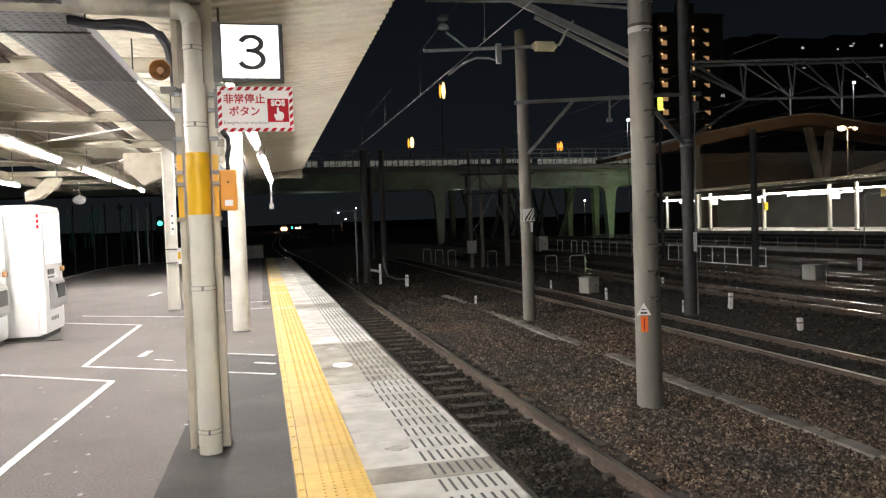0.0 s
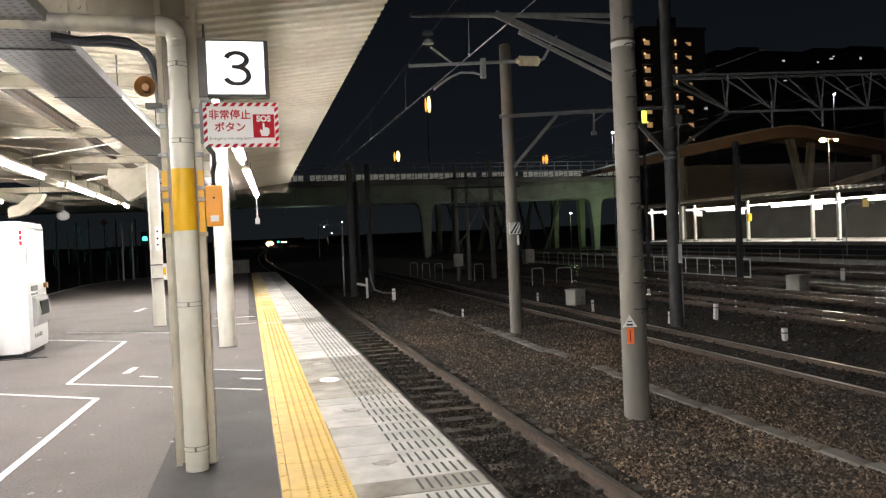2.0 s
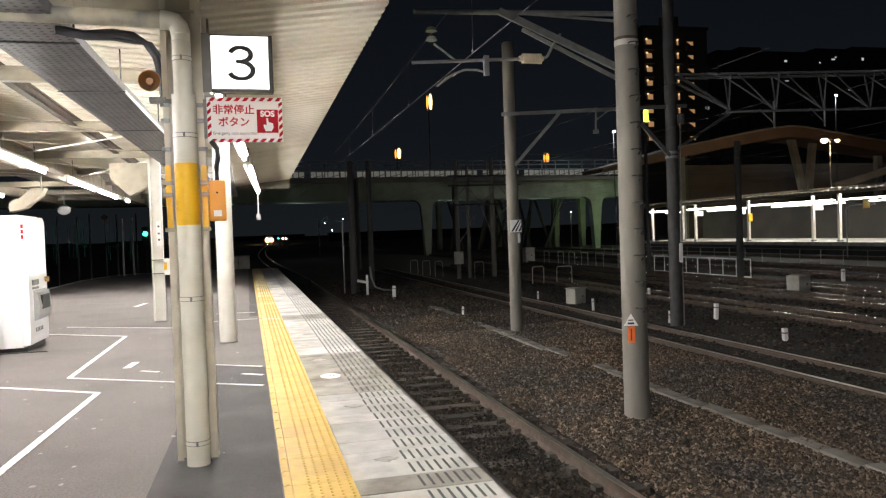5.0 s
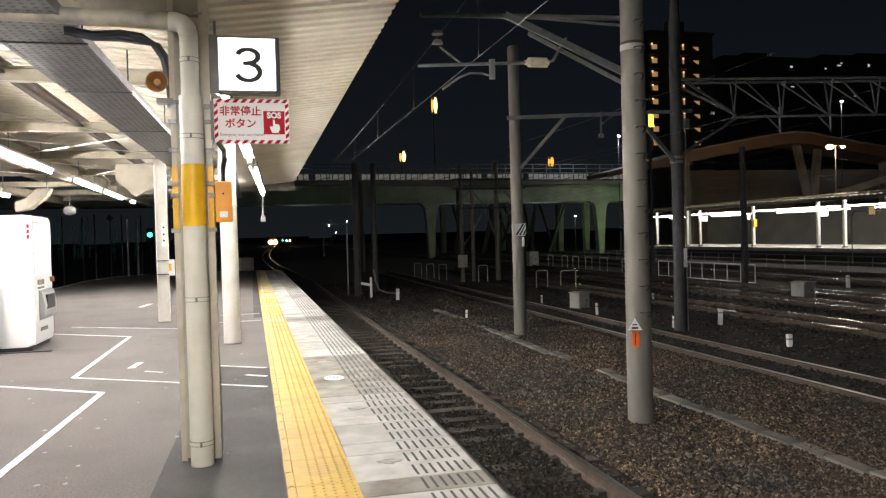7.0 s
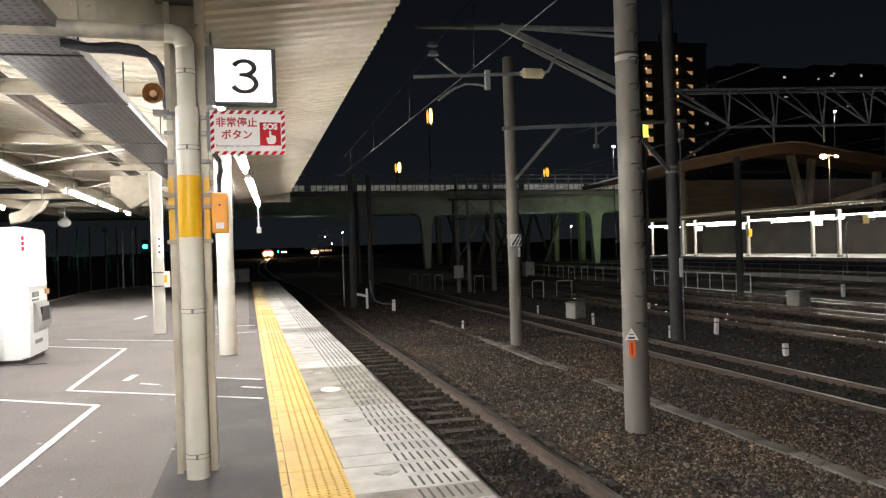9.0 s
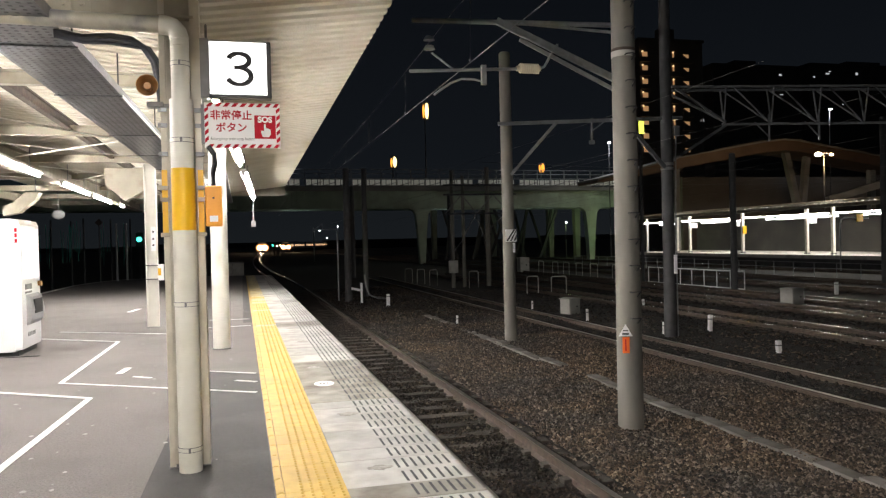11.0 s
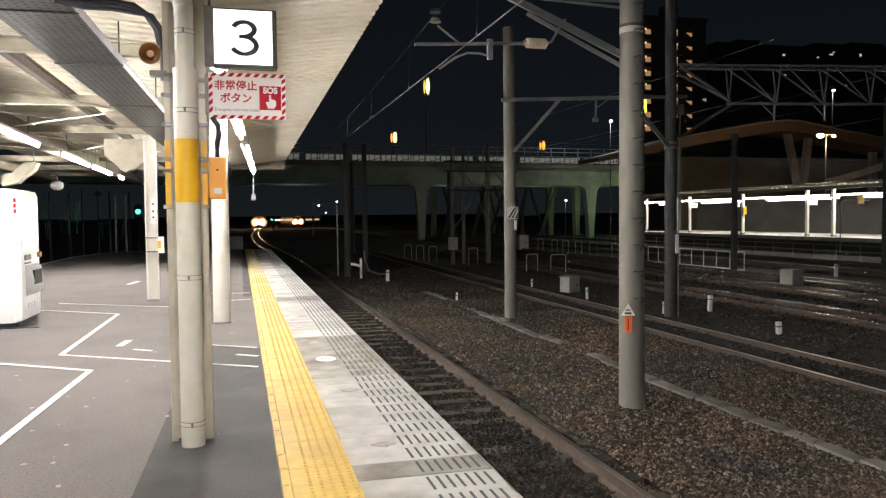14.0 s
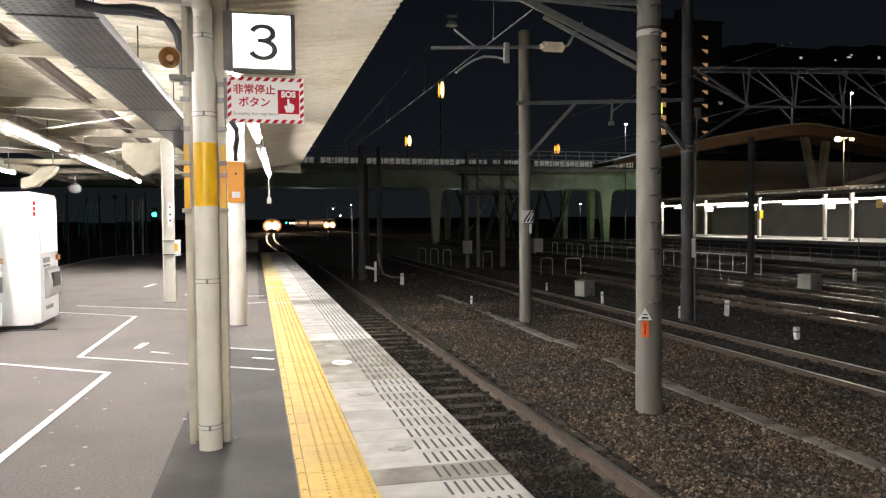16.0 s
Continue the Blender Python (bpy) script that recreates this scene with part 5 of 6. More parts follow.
# ---- road bridge ----
BY = 88.0
bg = thing("road_bridge", "pale green concrete road bridge over the tracks", "bridge", pose(0, BY, 0))
bm = B()
X0, X1 = -60, 47.2
prism(bm, [(X0, 5.9), (X1, 5.3), (X1, 7.35), (X0, 7.95)], "y", 0, 1.0)
part("girder", bm, M["girder"], bg, "pale green girder")
bm = B()
prism(bm, [(X0, 7.95), (X1, 7.35), (X1, 7.8), (X0, 8.4)], "y", -0.6, 6.2)
part("deck", bm, M["far_concrete"], bg, "grey deck slab")
bm = B()
prism(bm, [(X0, 5.9), (X1, 5.3), (X1, 7.35), (X0, 7.95)], "y", 4.4, 5.4)
part("girder", bm, M["girder"], bg)


def deck_z(x):
    return 8.4 + (7.8 - 8.4) * (x - X0) / (X1 - X0)


def pier(cx, depth=0.0):
    """Tapered pier that flares out under the girder."""
    z1 = deck_z(cx) - 2.46
    half = [(0.30, -1.3), (0.50, z1 - 3.2), (0.66, z1 - 1.5), (0.76, z1 - 0.7), (1.0, z1 - 0.32), (1.6, z1)]
    bm = B()
    prism(bm, [(cx + w, z) for w, z in half] + [(cx - w, z) for w, z in reversed(half)], "y", depth, depth + 1.0)
    return part("pier", bm, M["girder"], bg, "flared pale green pier", smooth=True)


for cx in (-2.8, 20.6, 42.3):
    pier(cx)
# Fence panels are no lamps; the light behind them is put in as glow.
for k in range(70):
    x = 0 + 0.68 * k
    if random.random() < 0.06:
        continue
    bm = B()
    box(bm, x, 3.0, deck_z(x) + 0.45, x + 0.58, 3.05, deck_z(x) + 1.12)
    part("lit_panel", bm, M["panel_glow"], bg, "fence panel given a faint glow for the light behind it")
for k in range(36):
    x = -14 + 1.75 * k
    bm = B()
    box(bm, x - 0.04, -0.5, deck_z(x), x + 0.04, -0.4, deck_z(x) + 2.0)
    part("rail_post", bm, M["grey_steel"], bg)
    bm = B()
    bar(bm, (x, -0.45, deck_z(x) + 0.05), (x + 1.75, -0.45, deck_z(x) + 0.5), 0.05, 0.06)
    part("rail_brace", bm, M["dark_steel"], bg)
for h in (0.95, 1.5, 1.98):
    bm = B()
    bar(bm, (X0, -0.45, deck_z(X0) + h), (X1, -0.45, deck_z(X1) + h), 0.07, 0.07)
    part("handrail", bm, M["galvanised"], bg)


def traffic_lamp(x, y, z, h, base, mat, label, pair=False):
    t = thing("street_lamp", label, "street lamp", pose(x, y, 0), "road lamps")
    bm = B()
    rod(bm, (0, 0.1, base), (0, 0.1, z + h / 2), 0.09, 0.06, 10)
    part("mast", bm, M["dark_steel"], t)
    bm = B()
    box(bm, -0.3, -0.05, z - h / 2 - 0.1, 0.5, 0.08, z + h / 2 + 0.1, 0.03)
    part("housing", bm, M["black"], t)
    bm = B()
    bmesh.ops.create_uvsphere(bm, u_segments=16, v_segments=10, radius=1.0, matrix=Matrix.Translation((0.22, -0.06, z)) @ Matrix.Diagonal((0.24, 0.10, h / 2, 1)))
    part("lens", bm, mat, t, "glowing lens", smooth=True)
    bm = B()
    bmesh.ops.create_uvsphere(bm, u_segments=12, v_segments=8, radius=1.0, matrix=Matrix.Translation((-0.2, -0.06, z - 0.08)) @ Matrix.Diagonal((0.12, 0.08, h * 0.42, 1)))
    part("side_lens", bm, M["sodium"], t, "dim orange side lens", smooth=True)
    return t


traffic_lamp(36.5, 90, 10.4, 1.15, 9.0, M["sodium"], "orange glowing lantern on the road bridge")
traffic_lamp(17.65, 90, 11.1, 1.3, 9.2, M["sodium_pale"], "yellow glowing lantern on the road bridge")
traffic_lamp(22.2, 92, 17.6, 2.0, 9.2, M["sodium_pale"], "tall yellow glowing lantern above the road bridge")
t = thing("signal_lamp", "lime glowing signal lamp on the yard mast", "signal", pose(22.42, 40, 7.82))
bm = B()
box(bm, -0.16, -0.1, -0.36, 0.16, 0.0, 0.36, 0.06)
part("lens", bm, M["lime"], t)
bm = B()
rod(bm, (0, 0.1, -9.0), (0, 0.1, 0.4), 0.1, n=10)
part("mast", bm, M["pole_dark"], t)


def lamp_post(x, y, z, base, r, mat, power, color, label, twin=0.0):
    t = thing("street_lamp", label, "street lamp", pose(x, y, 0), "yard lamps")
    bm = B()
    rod(bm, (0, 0.05, base), (0, 0.05, z + 0.1), 0.07, 0.04, 10)
    part("mast", bm, M["dark_steel"], t)
    for k in ((-1, 1) if twin else (0,)):
        bm = B()
        bmesh.ops.create_uvsphere(bm, u_segments=14, v_segments=8, radius=r * (1 if k < 1 else 0.6), matrix=Matrix.Translation((k * twin, -0.1, z)) @ Matrix.Diagonal((1.2, 1, 0.75, 1)))
        part("lantern", bm, mat, t, "glowing lantern", smooth=True)
        if twin:
            bm = B()
            bar(bm, (0, 0, z + 0.12), (k * twin, -0.05, z + 0.12), 0.06, 0.06)
            part("lamp_arm", bm, M["grey_steel"], t)
    la = bpy.data.lights.new("lamp_light", "POINT")
    la.energy, la.color, la.shadow_soft_size = power, color, 0.4
    lo = new("lamp_light", la)
    lo.matrix_basis = pose(x, y - 0.6, z - 0.6)
    return t


lamp_post(54.2, 62, 8.95, -0.2, 0.3, M["lamp_warm"], 1500, (1.0, 0.72, 0.42), "twin warm street lamp behind the far platform", 0.75)
lamp_post(40.8, 80, 12.3, -1.2, 0.15, M["lamp_white"], 500, (0.9, 0.95, 1.0), "white street lamp beside the road bridge")
lamp_post(70.9, 80, 16.7, -1.2, 0.16, M["lamp_white"], 800, (0.9, 0.95, 1.0), "white lamp high behind the far platform")
lamp_post(42.6, 96.6, 3.7, -1.2, 0.11, M["lamp_white"], 80, (0.72, 1.0, 0.42), "white lamp under the road bridge")
# Added lamp, kept out of sight behind the near pole, to light the pier.
lamp_post(46.0, 84.2, 3.0, -1.2, 0.12, M["lamp_white"], 230, (0.72, 1.0, 0.42), "added pale green lamp, hidden behind the near pole, that lights the bridge pier")
# added lamps, hidden behind the girder, that lift the dark under the bridge
for x, e in ((6, 34), (24, 36), (36, 40)):
    t = thing("underpass_lamp", "pale lamp added out of sight under the bridge deck to lift the dark", "lamp", pose(x, 91.2, 6.9), "underpass lamps")
    bm = B()
    box(bm, -0.5, -0.15, 0.0, 0.5, 0.15, 0.9, 0.03)
    part("housing", bm, M["grey_steel"], t)
    bm = B()
    box(bm, -0.45, -0.12, -0.04, 0.45, 0.12, 0.0)
    part("diffuser", bm, M["lamp_white"], t, "glowing diffuser")
    la = bpy.data.lights.new("lamp_light", "POINT")
    la.energy, la.color, la.shadow_soft_size = e, (0.72, 0.95, 1.0), 0.3
    lo = new("lamp_light", la)
    lo.matrix_basis = pose(x, 91.2, 6.6)
# things under and beyond the bridge
for x, y, w, h in ((45.7, 100, 0.55, 8), (43.4, 104, 0.6, 8), (37.4, 112, 0.5, 8), (27, 108, 0.5, 8)):
    bm = B()
    prism(bm, [(-w * 0.5, -1.2), (w * 0.5, -1.2), (w * 0.9, h), (-w * 0.9, h)], "y", -0.5, 0.5)
    o = tagged(new("viaduct_pier", mesh_of("viaduct_pier", bm, M["girder"])), "pale green pier of a viaduct beyond the bridge", "pier", "viaduct piers")
    o.matrix_basis = pose(x, y, 0)
bm = B()
box(bm, -40, 104, 8.0, 50, 116, 9.4)
tagged(new("viaduct_deck", mesh_of("viaduct_deck", bm, M["far_concrete"])), "dark viaduct deck beyond the bridge", "viaduct")
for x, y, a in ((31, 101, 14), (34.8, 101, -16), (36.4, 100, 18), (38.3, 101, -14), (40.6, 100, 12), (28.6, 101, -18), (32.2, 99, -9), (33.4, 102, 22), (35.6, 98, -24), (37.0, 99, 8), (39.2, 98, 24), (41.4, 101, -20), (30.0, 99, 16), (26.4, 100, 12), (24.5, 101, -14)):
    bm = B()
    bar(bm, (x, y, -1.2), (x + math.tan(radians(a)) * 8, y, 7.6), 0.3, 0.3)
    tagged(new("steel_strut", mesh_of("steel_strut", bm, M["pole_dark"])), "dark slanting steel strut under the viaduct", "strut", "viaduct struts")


# ---- far platform ----
fp = tagged(thing("far_platform", "lit far platform with concrete edge", "platform", pose(42, 0, -0.2)), kind="structure")
bm = B()
box(bm, 0, 20, -0.28, 9, 78, 0.0)
part("deck", bm, M["slab"], fp, "pale platform surface")
bm = B()
box(bm, 0.3, 20, -1.2, 8.8, 78, -0.28)
part("base", bm, M["dark_steel"], fp, "dark platform base")
bm = B()
box(bm, 8.6, 20, 0.0, 8.75, 78, 3.3)
part("back_wall", bm, M["wood_wall"], fp, "brown-grey back wall")
bm = B()
y = 30.0
prev = None
while y < 78:
    for o, h in ((0.0, 0.0), (0.26, 0.0), (0.30, 0.16), (0.52, 0.16)):
        ring = [bm.verts.new((x, y + o, 3.78 + h + s * 0.6 + e)) for x, s, e in ((-0.1, 0, 0), (9.0, 1, 0), (9.0, 1, 0.03), (-0.1, 0, 0.03))]
        if prev:
            for k in range(4):
                bm.faces.new((prev[k], prev[(k + 1) % 4], ring[(k + 1) % 4], ring[k]))
        prev = ring
    y += 0.56
part("canopy_sheet", bm, M["beige_steel"], fp, "beige folded canopy sheet")
bm = B()
box(bm, -0.05, 30, 3.55, 0.05, 78, 3.78)
part("canopy_fascia", bm, M["beige_steel"], fp, "beige fascia")
for y in (36.2, 40.8, 43.6, 49.1, 51.9, 60.0, 68.4, 70.7, 76.8):
    bm = B()
    box(bm, 1.49, y - 0.11, 0, 1.71, y + 0.11, 3.75)
    post = part("canopy_post", bm, M["white_paint"], fp, "cream post")
    bm = B()
    box(bm, 1.44, y - 0.16, 0.0, 1.76, y + 0.16, 0.12, 0.02)
    part("post_foot", bm, M["grey_steel"], post)
for y, lit in ((67.6, False), (60.9, True), (51.2, True), (42.8, False)):
    bm = B()
    box(bm, 1.3, y, 2.45, 1.95, y + 0.1, 2.95, 0.02)
    part("notice_box", bm, M["sign_light"] if lit else M["print_white"], fp, "white notice box")
bm = B()
box(bm, 1.45, 59.7, 1.75, 1.78, 59.85, 2.45, 0.01)
part("yellow_sign", bm, M["yellow_paint"], fp, "yellow sign")
for y0, y1 in ((30.2, 38.4), (38.9, 48.9), (49.5, 59.7), (61.4, 69.6), (72.9, 77.6)):
    for x, z, a in ((1.5, 3.16, 0.0), (3.2, 2.98, 0.9)):
        bm = B()
        box(bm, x - 0.09, y0 + a, z - 0.048, x + 0.09, y1 - a, z + 0.048, 0.02)
        part("tube_lamp", bm, M["far_tube"], fp, "glowing tube row")
t = thing("hook_post", "thin bent post with a yellow diamond sign", "post", pose(37.2, 41.3, -1.15))
bm = B()
sweep(bm, [(0, 0, 0), (0, 0, 3.2), (0.1, 0, 3.45), (0.3, 0, 3.55), (2.2, 0, 3.55)], 0.05, 8)
part("tube", bm, M["galvanised"], t)
bm = B()
box(bm, 1.25, -0.06, 3.3, 1.75, -0.02, 3.8)
part("diamond", bm, M["yellow_paint"], t, "yellow plate")

# ---- footbridge roof and buildings behind ----
fb = thing("footbridge", "long brown-clad footbridge with a bowed roofline", "footbridge", pose(0, 76, 0))
top_pts = [(37.3, 7.7), (42, 8.8), (47.2, 10.1), (54.2, 11.3), (58.5, 12.0), (61, 12.25), (63, 12.15), (66.4, 11.6), (72.5, 10.7), (90, 8.2)]
for (xa, za), (xb, zb) in zip(top_pts, top_pts[1:]):
    bm = B()
    ta, tb = min(1.15, 0.3 + 0.09 * (xa - 37.3)), min(1.15, 0.3 + 0.09 * (xb - 37.3))
    prism(bm, [(xa, za - ta), (xb, zb - tb), (xb, zb), (xa, za)], "y", 0, 5)
    part("roof_panel", bm, M["brown_cladding"], fb, "brown cladding panel")
    bm = B()
    prism(bm, [(xa, za + 0.0), (xb, zb + 0.0), (xb, zb + 0.18), (xa, za + 0.18)], "y", -0.25, 5.2)
    part("roof_edge", bm, M["far_concrete"], fb)
for a, b in (((62.7, 11.1), (64.2, 5.0)), ((65.7, 10.7), (64.95, 4.6)), ((48, 9.4), (48, -1)), ((75, 9.0), (75, -1))):
    bm = B()
    bar(bm, (a[0], 2, a[1]), (b[0], 2, b[1]), 0.7, 0.7)
    part("leg", bm, M["far_concrete"], fb, "pale concrete leg")
bm = B()
bar(bm, (66, -1, 5.2), (84, -6, 10.5), 0.9, 0.8)
part("stair_flight", bm, M["far_concrete"], fb, "slanting stair flight")
# Wall raised as a lamplit backdrop that lifts the dark behind the roof.
bm = B()
box(bm, 52, 7, -1.2, 100, 10, 8.6)
part("station_wall", bm, M["apartment"], fb, "dark station wall raised as a lamplit backdrop")


def tower(x, y, w, d, h, floors, columns, label, seed, mat):
    rng = random.Random(seed)
    t = thing("apartment_block", label, "building", pose(x, y, -1.2), "distant buildings")
    bm = B()
    box(bm, 0, 0, 0, w, d, h)
    part("wall", bm, mat, t)
    bm = B()
    box(bm, -0.3, -0.3, h, w + 0.3, d + 0.3, h + 0.6)
    box(bm, w * 0.35, d * 0.3, h + 0.6, w * 0.6, d * 0.7, h + 3.2)
    part("roof", bm, mat, t)
    return t, rng


ap, rng = tower(87.0, 155, 16, 4, 46.5, 15, 3, "dark apartment tower with lit stair balconies", 1, M["apartment"])
for k in range(15):
    z = 45.9 - 3.04 * (k + 1) + 0.4
    for cx, lit in ((0.9, k < 8), (8.2, k < 7), (11.5, k < 8)):
        bm = B()
        box(bm, cx - 1.1, -1.0, z - 1.6, cx + 1.4, 0.0, z - 0.55)
        bal = part("balcony", bm, M["apartment"], ap)
        if not lit:
            continue
        # Recesses are no lamps; lamplight on them is put in as a glow.
        bm = B()
        if cx == 0.9:
            box(bm, cx - 0.2, -0.08, z - 0.6, cx + 1.1, -0.02, z + 0.75)
        elif cx == 8.2:
            box(bm, cx + 0.1, -0.08, z - 0.4, cx + 0.5, -0.02, z + 0.6)
        else:
            prism(bm, [(cx - 0.6, z + 0.5), (cx + 0.9, z + 0.5), (cx + 0.9, z - 0.6)], "y", -0.08, -0.02)
        part("lit_recess", bm, M["recess_glow"], bal, "recess given a warm glow for lamplight")
        if cx < 9:
            bm = B()
            ball(bm, (cx - 0.3 + (0.4 if cx > 5 else 0), -0.35, z + 0.75), 0.24, 8)
            part("bulb", bm, M["balcony_light"], bal, "warm bulb")
for x, y, w, d, h in ((150, 220, 34, 18, 58), (196, 230, 60, 20, 62)):
    t, rng = tower(x, y, w, d, h, 0, 0, "unlit distant building with a few lit windows", int(x), M["apartment"])
    for wx, wz, ww, wh in {150: ((25.2, 55.2, 1.4, 1.2), (25.4, 48.8, 1.8, 0.6)), 196: ((1.4, 57.4, 0.9, 1.0), (6.6, 58.7, 2.2, 0.9), (7.9, 59.6, 1.2, 0.6), (19.4, 58.8, 1.3, 1.7), (13.3, 48.1, 1.1, 0.5))}.get(x, ()):
        bm = B()
        box(bm, wx, -0.06, wz, wx + 0.7 * ww, -0.02, wz + 0.55 * wh)
        part("lit_window", bm, M["pale_window"], t, "pale lit window")
bm = B()
box(bm, 15.2, 0, 28.6, 16.1, 0.06, 29.2)
part("lit_window", bm, M["pale_window"], ap, "bright lit window")

# ---- dark side beyond the platform's other edge ----
t = thing("lineside_fence", "dark lineside fence in the unlit area", "fence", pose(-14, 0, -1.15))
for k in range(30):
    bm = B()
    box(bm, -0.04, 2 * k - 2, 0, 0.04, 2 * k - 1.92, 2.8)
    part("post", bm, M["dark_steel"], t)
for z in (0.4, 1.5, 2.6):
    bm = B()
    bar(bm, (0, -2, z), (0, 58, z), 0.03, 0.05)
    part("rail", bm, M["dark_steel"], t)
# Green light reflected on the strips is put into their teal colour.
M["reflection_teal"] = material("teal_reflection", (0.02, 0.26, 0.21), 0.4, spread=0.7, scale=1.5, stretch=(1, 1, 0.15))
for x, y, w in ((-9.2, 48, 0.35), (-8.2, 50, 0.5), (-7.0, 50, 0.4), (-11.5, 50, 0.5), (-10.6, 52, 0.3)):
    t = thing("net_screen", "hanging strips coloured teal for the green light they reflect", "screen", pose(x, y, -1.15))
    bm = B()
    for k in range(5):
        o, g = random.uniform(-w, w), random.uniform(0.02, 0.07)
        bar(bm, (o, 0.05 * k, random.uniform(1.6, 2.9)), (o + random.uniform(-0.1, 0.1), 0.05 * k, random.uniform(3.4, 4.4)), g, 0.03)
    part("net", bm, M["reflection_teal"], t)
    bm = B()
    rod(bm, (w + 0.06, 0, 0), (w + 0.06, 0, 4.5), 0.05, n=8)
    part("post", bm, M["dark_steel"], t)
for x, y in ((-5.9, 40.2), (-5.55, 41.0)):
    t = thing("lineside_post", "thin grey post at the platform's end", "post", pose(x, y, 0))
    bm = B()
    rod(bm, (0, 0, 0), (0, 0, 2.8), 0.05, n=8)
    part("shaft", bm, M["galvanised"], t)
t = thing("diamond_sign", "dim brown diamond sign on a thin post", "sign", pose(-7.3, 44, -1.2))
bm = B()
rod(bm, (0, 0.03, 0), (0, 0.03, 4.4), 0.035, n=8)
part("post", bm, M["dark_steel"], t)
bm = B()
prism(bm, [(0, 3.98), (0.2, 4.18), (0, 4.38), (-0.2, 4.18)], "y", -0.02, -0.006)
part("plate", bm, M["rail_side"], t, "brown diamond plate")
sgn = thing("railway_signal", "green railway signal on a dark post", "signal", pose(-8.45, 70, 0))
bm = B()
rod(bm, (0, 0.15, -1.2), (0, 0.15, 3.0), 0.07, n=8)
part("post", bm, M["dark_steel"], sgn)
bm = B()
box(bm, -0.3, 0, 1.4, 0.3, 0.12, 2.9, 0.05)
part("head", bm, M["black"], sgn)
bm = B()
rod(bm, (0, -0.02, 2.33), (0, -0.08, 2.33), 0.2, n=20)
part("lens", bm, M["green_signal"], sgn, "green lens")
for dx, mat, z, yy in ((7.65, "green_signal", 1.5, 200), (9.15, "lamp_warm", 1.35, 210), (10.1, "lamp_warm", 1.35, 212)):
    s = thing("railway_signal", "small distant signal light on a post", "signal", pose(dx, yy, 0), "distant signals")
    bm = B()
    rod(bm, (0, 0.1, -1.2), (0, 0.1, z + 0.5), 0.07, n=6)
    part("post", bm, M["dark_steel"], s)
    bm = B()
    ball(bm, (0, 0, z), 0.2, 10)
    part("lens", bm, M[mat], s, "glowing lens")
# white cabinet at the platform's end
relay = thing("end_cabinet", "pale double cabinet past the platform ramp", "cabinet", pose(-0.55, 44.8, -1.15))
for k in (0, 1):
    bm = B()
    box(bm, -0.6 + 0.62 * k, 0, 0, 0.0 + 0.62 * k, 0.5, 1.75, 0.02)
    part("door", bm, M["cabinet"], relay)
bm = B()
box(bm, -0.63, -0.03, 1.75, 0.66, 0.53, 1.8)
part("lid", bm, M["grey_steel"], relay)


# Added blocks that cover the lighter band of sky at the horizon.
t = thing("distant_town", "dark blocks added along the horizon to cover the lighter sky", "buildings", pose(0, 1000, -1.2))
for k in range(40):
    bm = B()
    x = -900 + 46 * k
    box(bm, x, random.uniform(-60, 60), 0, x + random.uniform(34, 60), 80, random.uniform(3, 8))
    part("block", bm, M["apartment"], t)

# small lit gantry down the line
t = thing("signal_gantry", "small lit signal gantry far down the line", "gantry", pose(12.4, 120, -0.9))
for x in (-1.6, 2.1):
    bm = B()
    rod(bm, (x, 0, -1.2), (x, 0, 5.0), 0.09, n=8)
    part("leg", bm, M["galvanised"], t)
bm = B()
bar(bm, (-1.6, 0, 4.7), (2.1, 0, 4.7), 0.12, 0.14)
part("beam", bm, M["galvanised"], t)
bm = B()
bar(bm, (-1.4, 0, 4.75), (-0.3, 0, 5.6), 0.1, 0.1)
bar(bm, (-0.3, 0, 5.6), (-0.2, 0, 4.75), 0.1, 0.1)
part("stay", bm, M["galvanised"], t)
for x, z in ((-0.7, 4.5), (2.1, 5.1), (0.4, 3.4)):
    bm = B()
    ball(bm, (x, -0.2, z), 0.09, 8)
    part("lamp", bm, M["lamp_white"], t, "small white lamp")

# long black block, added to hide the second train until it rounds the bend
t = thing("lineside_building", "long black block added to hide the second train beyond the bend", "building", pose(39.5, 388, -1.2))
bm = B()
box(bm, 0, 0, 0, 90, 5.0, 4.3, 0.05)
part("wall", bm, M["black"], t)
bm = B()
box(bm, -0.3, -0.3, 4.3, 90.3, 5.3, 4.5, 0.03)
part("roof", bm, M["dark_steel"], t, "flat dark roof")

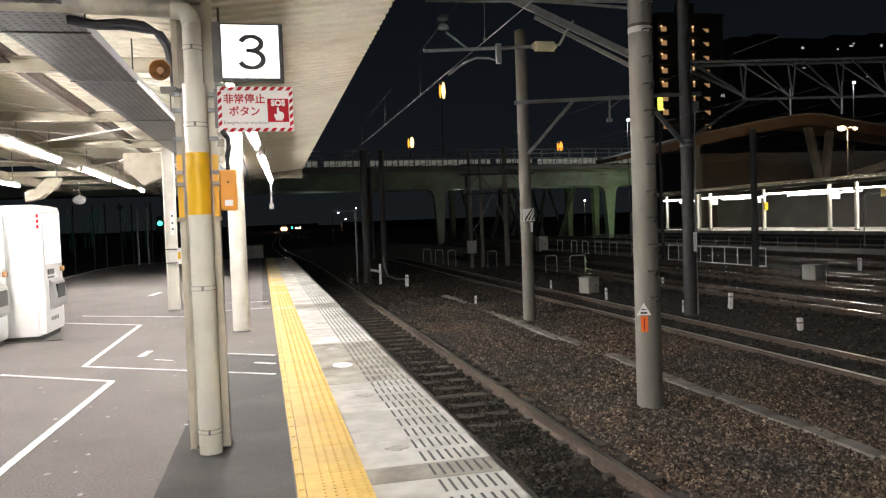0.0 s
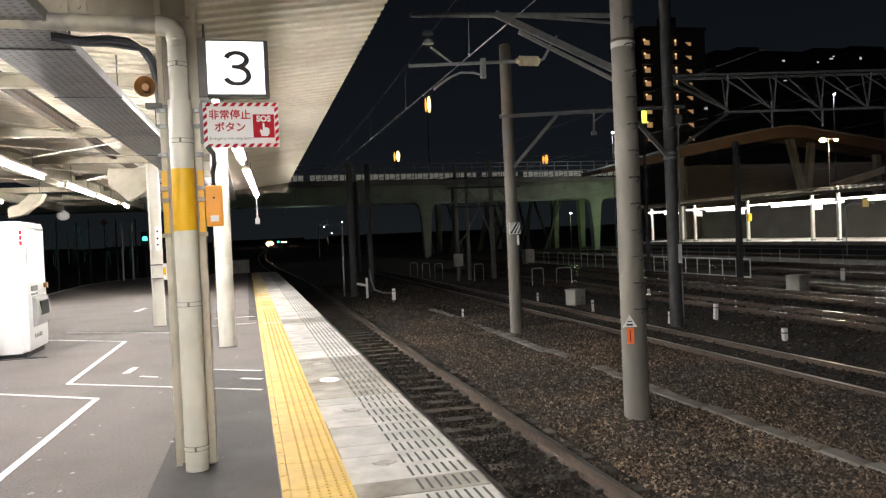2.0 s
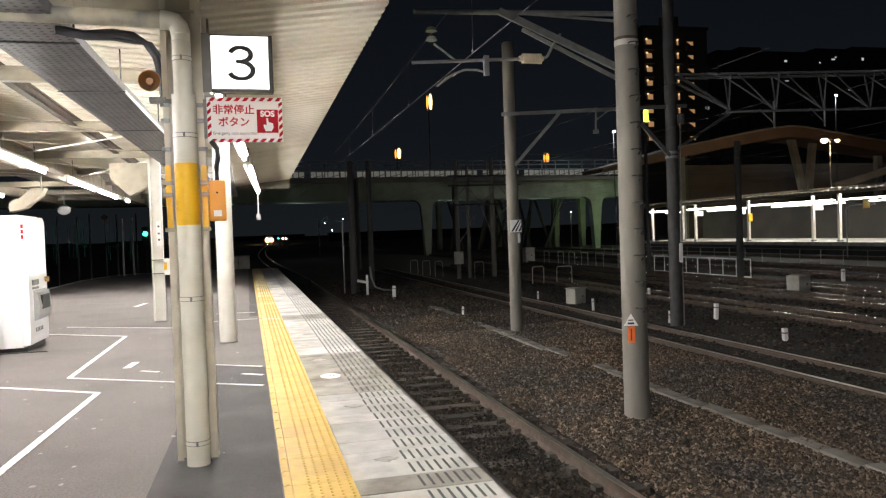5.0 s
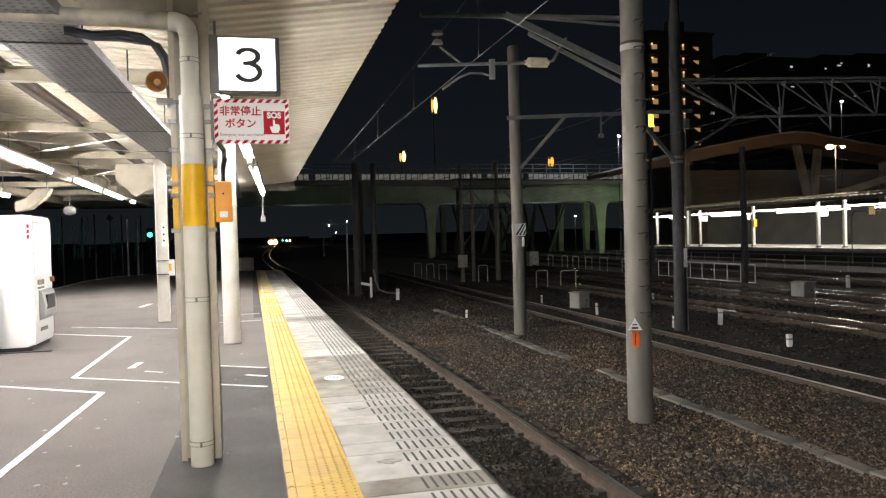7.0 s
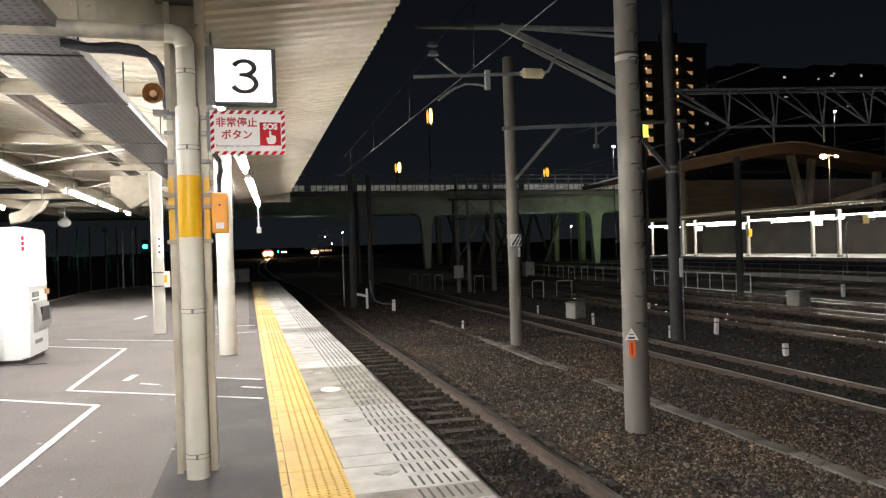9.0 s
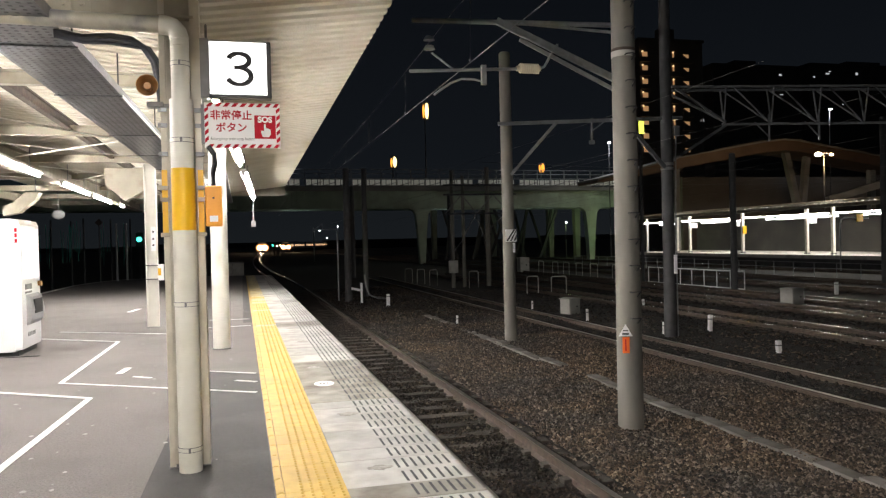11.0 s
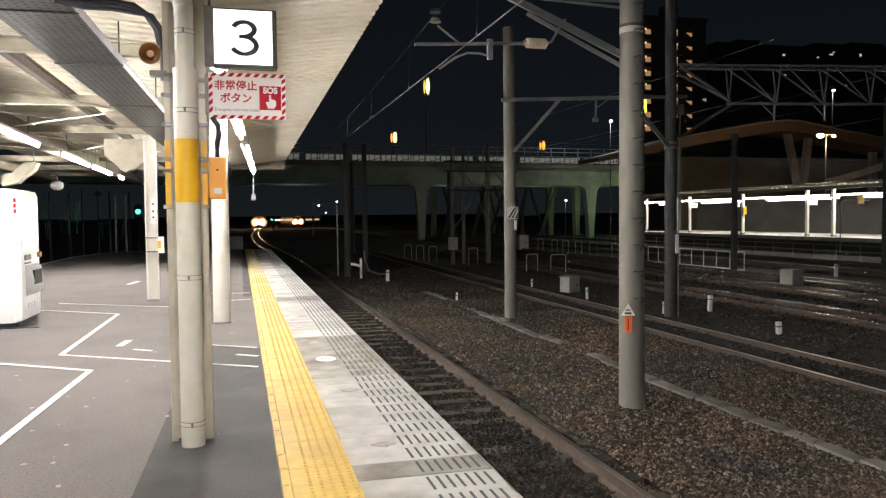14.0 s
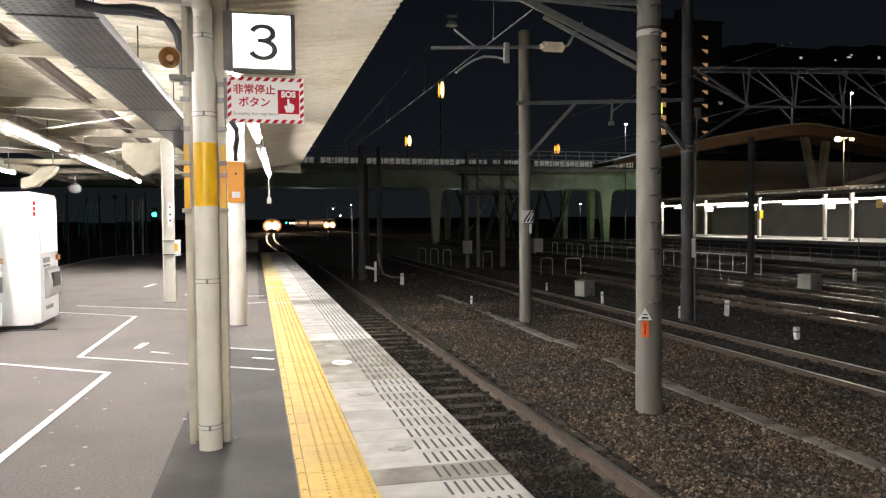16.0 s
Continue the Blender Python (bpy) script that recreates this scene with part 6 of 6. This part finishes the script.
# ---- trains ----
def train_car(label, head, lens=0.75):
    """One car; its front faces -y, wheels on z = RAIL_TOP."""
    c = thing("train_car", label, "train", Matrix(), "train cars")
    L, W, H0, H1 = 19.5, 1.45, RAIL_TOP + 1.05, RAIL_TOP + 3.65
    prof = [(-W, H0), (W, H0), (W, H1 - 0.35), (W - 0.18, H1 - 0.08), (W - 0.5, H1), (-W + 0.5, H1), (-W + 0.18, H1 - 0.08), (-W, H1 - 0.35)]
    bm = B()
    prism(bm, prof, "y", 0, L)
    part("body", bm, M["train_steel"], c, "grey metal body")
    bm = B()
    box(bm, -W + 0.1, 0.3, RAIL_TOP + 0.35, W - 0.1, L - 0.3, H0)
    part("underframe", bm, M["dark_steel"], c)
    for y in (2.6, L - 2.6):
        for dy in (-1.05, 1.05):
            bm = B()
            rod(bm, (-0.6, y + dy, RAIL_TOP + 0.43), (0.6, y + dy, RAIL_TOP + 0.43), 0.43, n=18)
            part("wheelset", bm, M["dark_steel"], c)
    for s in (-1, 1):
        for k in range(6):
            y = 1.6 + 2.9 * k
            bm = B()
            box(bm, s * (W + 0.012) - 0.012, y, H0 + 0.85, s * (W + 0.012) + 0.012, y + 1.7, H0 + 1.6, 0.02)
            part("side_window", bm, M["train_window"], c, "warm lit window")
    if head:
        bm = B()
        box(bm, -1.2, -0.03, H0 + 1.1, 1.2, 0.0, H0 + 2.0, 0.01)
        part("windscreen", bm, M["glass_dark"], c, "dark windscreen")
        # Oversize lenses and orange discs stand in for the headlights' glare.
        for s in (-1, 1):
            bm = B()
            rod(bm, (s * 0.85, -0.12, H0 + 0.62), (s * 0.85, 0.0, H0 + 0.62), lens, lens + 0.02, 24)
            lamp_ = part("headlight", bm, M["headlight"], c, "glowing warm headlight")
            bm = B()
            rod(bm, (s * 0.85, -0.07, H0 + 0.62), (s * 0.85, 0.0, H0 + 0.62), lens * 1.85, lens * 1.9, 28)
            part("reflector_rim", bm, M["headlight_halo"], lamp_, "dim orange disc painted as the headlight's halo")
        bm = B()
        box(bm, -0.8, -0.06, H0 + 2.12, 0.8, 0.0, H0 + 2.4, 0.01)
        part("destination_panel", bm, M["panel_dim"], c, "dim destination panel")
        bm = B()
        box(bm, -1.1, -0.25, RAIL_TOP + 0.2, 1.1, 0.3, RAIL_TOP + 0.9, 0.05)
        part("skirt", bm, M["dark_steel"], c)
    bm = B()
    bar(bm, (-0.6, 9, H1 + 0.3), (0.6, 9, H1 + 0.3), 0.7, 0.05)
    bar(bm, (-0.5, 8.7, H1), (-0.5, 9, H1 + 0.3), 0.05, 0.05)
    bar(bm, (0.5, 8.7, H1), (0.5, 9, H1 + 0.3), 0.05, 0.05)
    part("current_collector", bm, M["dark_steel"], c)
    return c


LEAD = train_car("leading grey train car with glowing warm headlights", True)
TRAIL = train_car("grey train car with warm lit windows", False)
TRAIN_ONE = [LEAD, TRAIL] + [copy_thing(TRAIL, Matrix()) for _ in range(2)]
TRAIN_TWO = [train_car("leading grey train car with small warm headlights", True, 0.55)] + [copy_thing(TRAIL, Matrix()) for _ in range(5)]
for c in TRAIN_ONE:
    tagged(c, group="first train")
for c in TRAIN_TWO:
    tagged(c, group="second train")


def car_pose(ds, xs_, d):
    """Pose of a car whose nose is d metres ahead on a curved track."""
    x0, x1 = np.interp(d, ds, xs_), np.interp(d + 19.5, ds, xs_)
    return pose(float(x0), float(d), 0, 0, 0, -math.degrees(math.atan2(x1 - x0, 19.5)))


def motions():
    times = [0, 1, 2, 3, 4, 5, 6, 7, 8, 9, 10, 11, 12, 13, 14, 15, 16]
    for k, c in enumerate(TRAIN_ONE):
        walk(c, [(t, car_pose(LINE_D, LINE_X, 470 - 17.0 * t + 20.3 * k)) for t in times])
    for k, c in enumerate(TRAIN_TWO):
        walk(c, [(t, car_pose(SIDE_D, SIDE_X, float(np.interp(t, (0, 8, 9, 10, 11, 12, 13, 14, 15, 16), (640, 385, 340, 306, 285, 270, 257, 245, 234, 225))) + 20.3 * k)) for t in times])


motions()
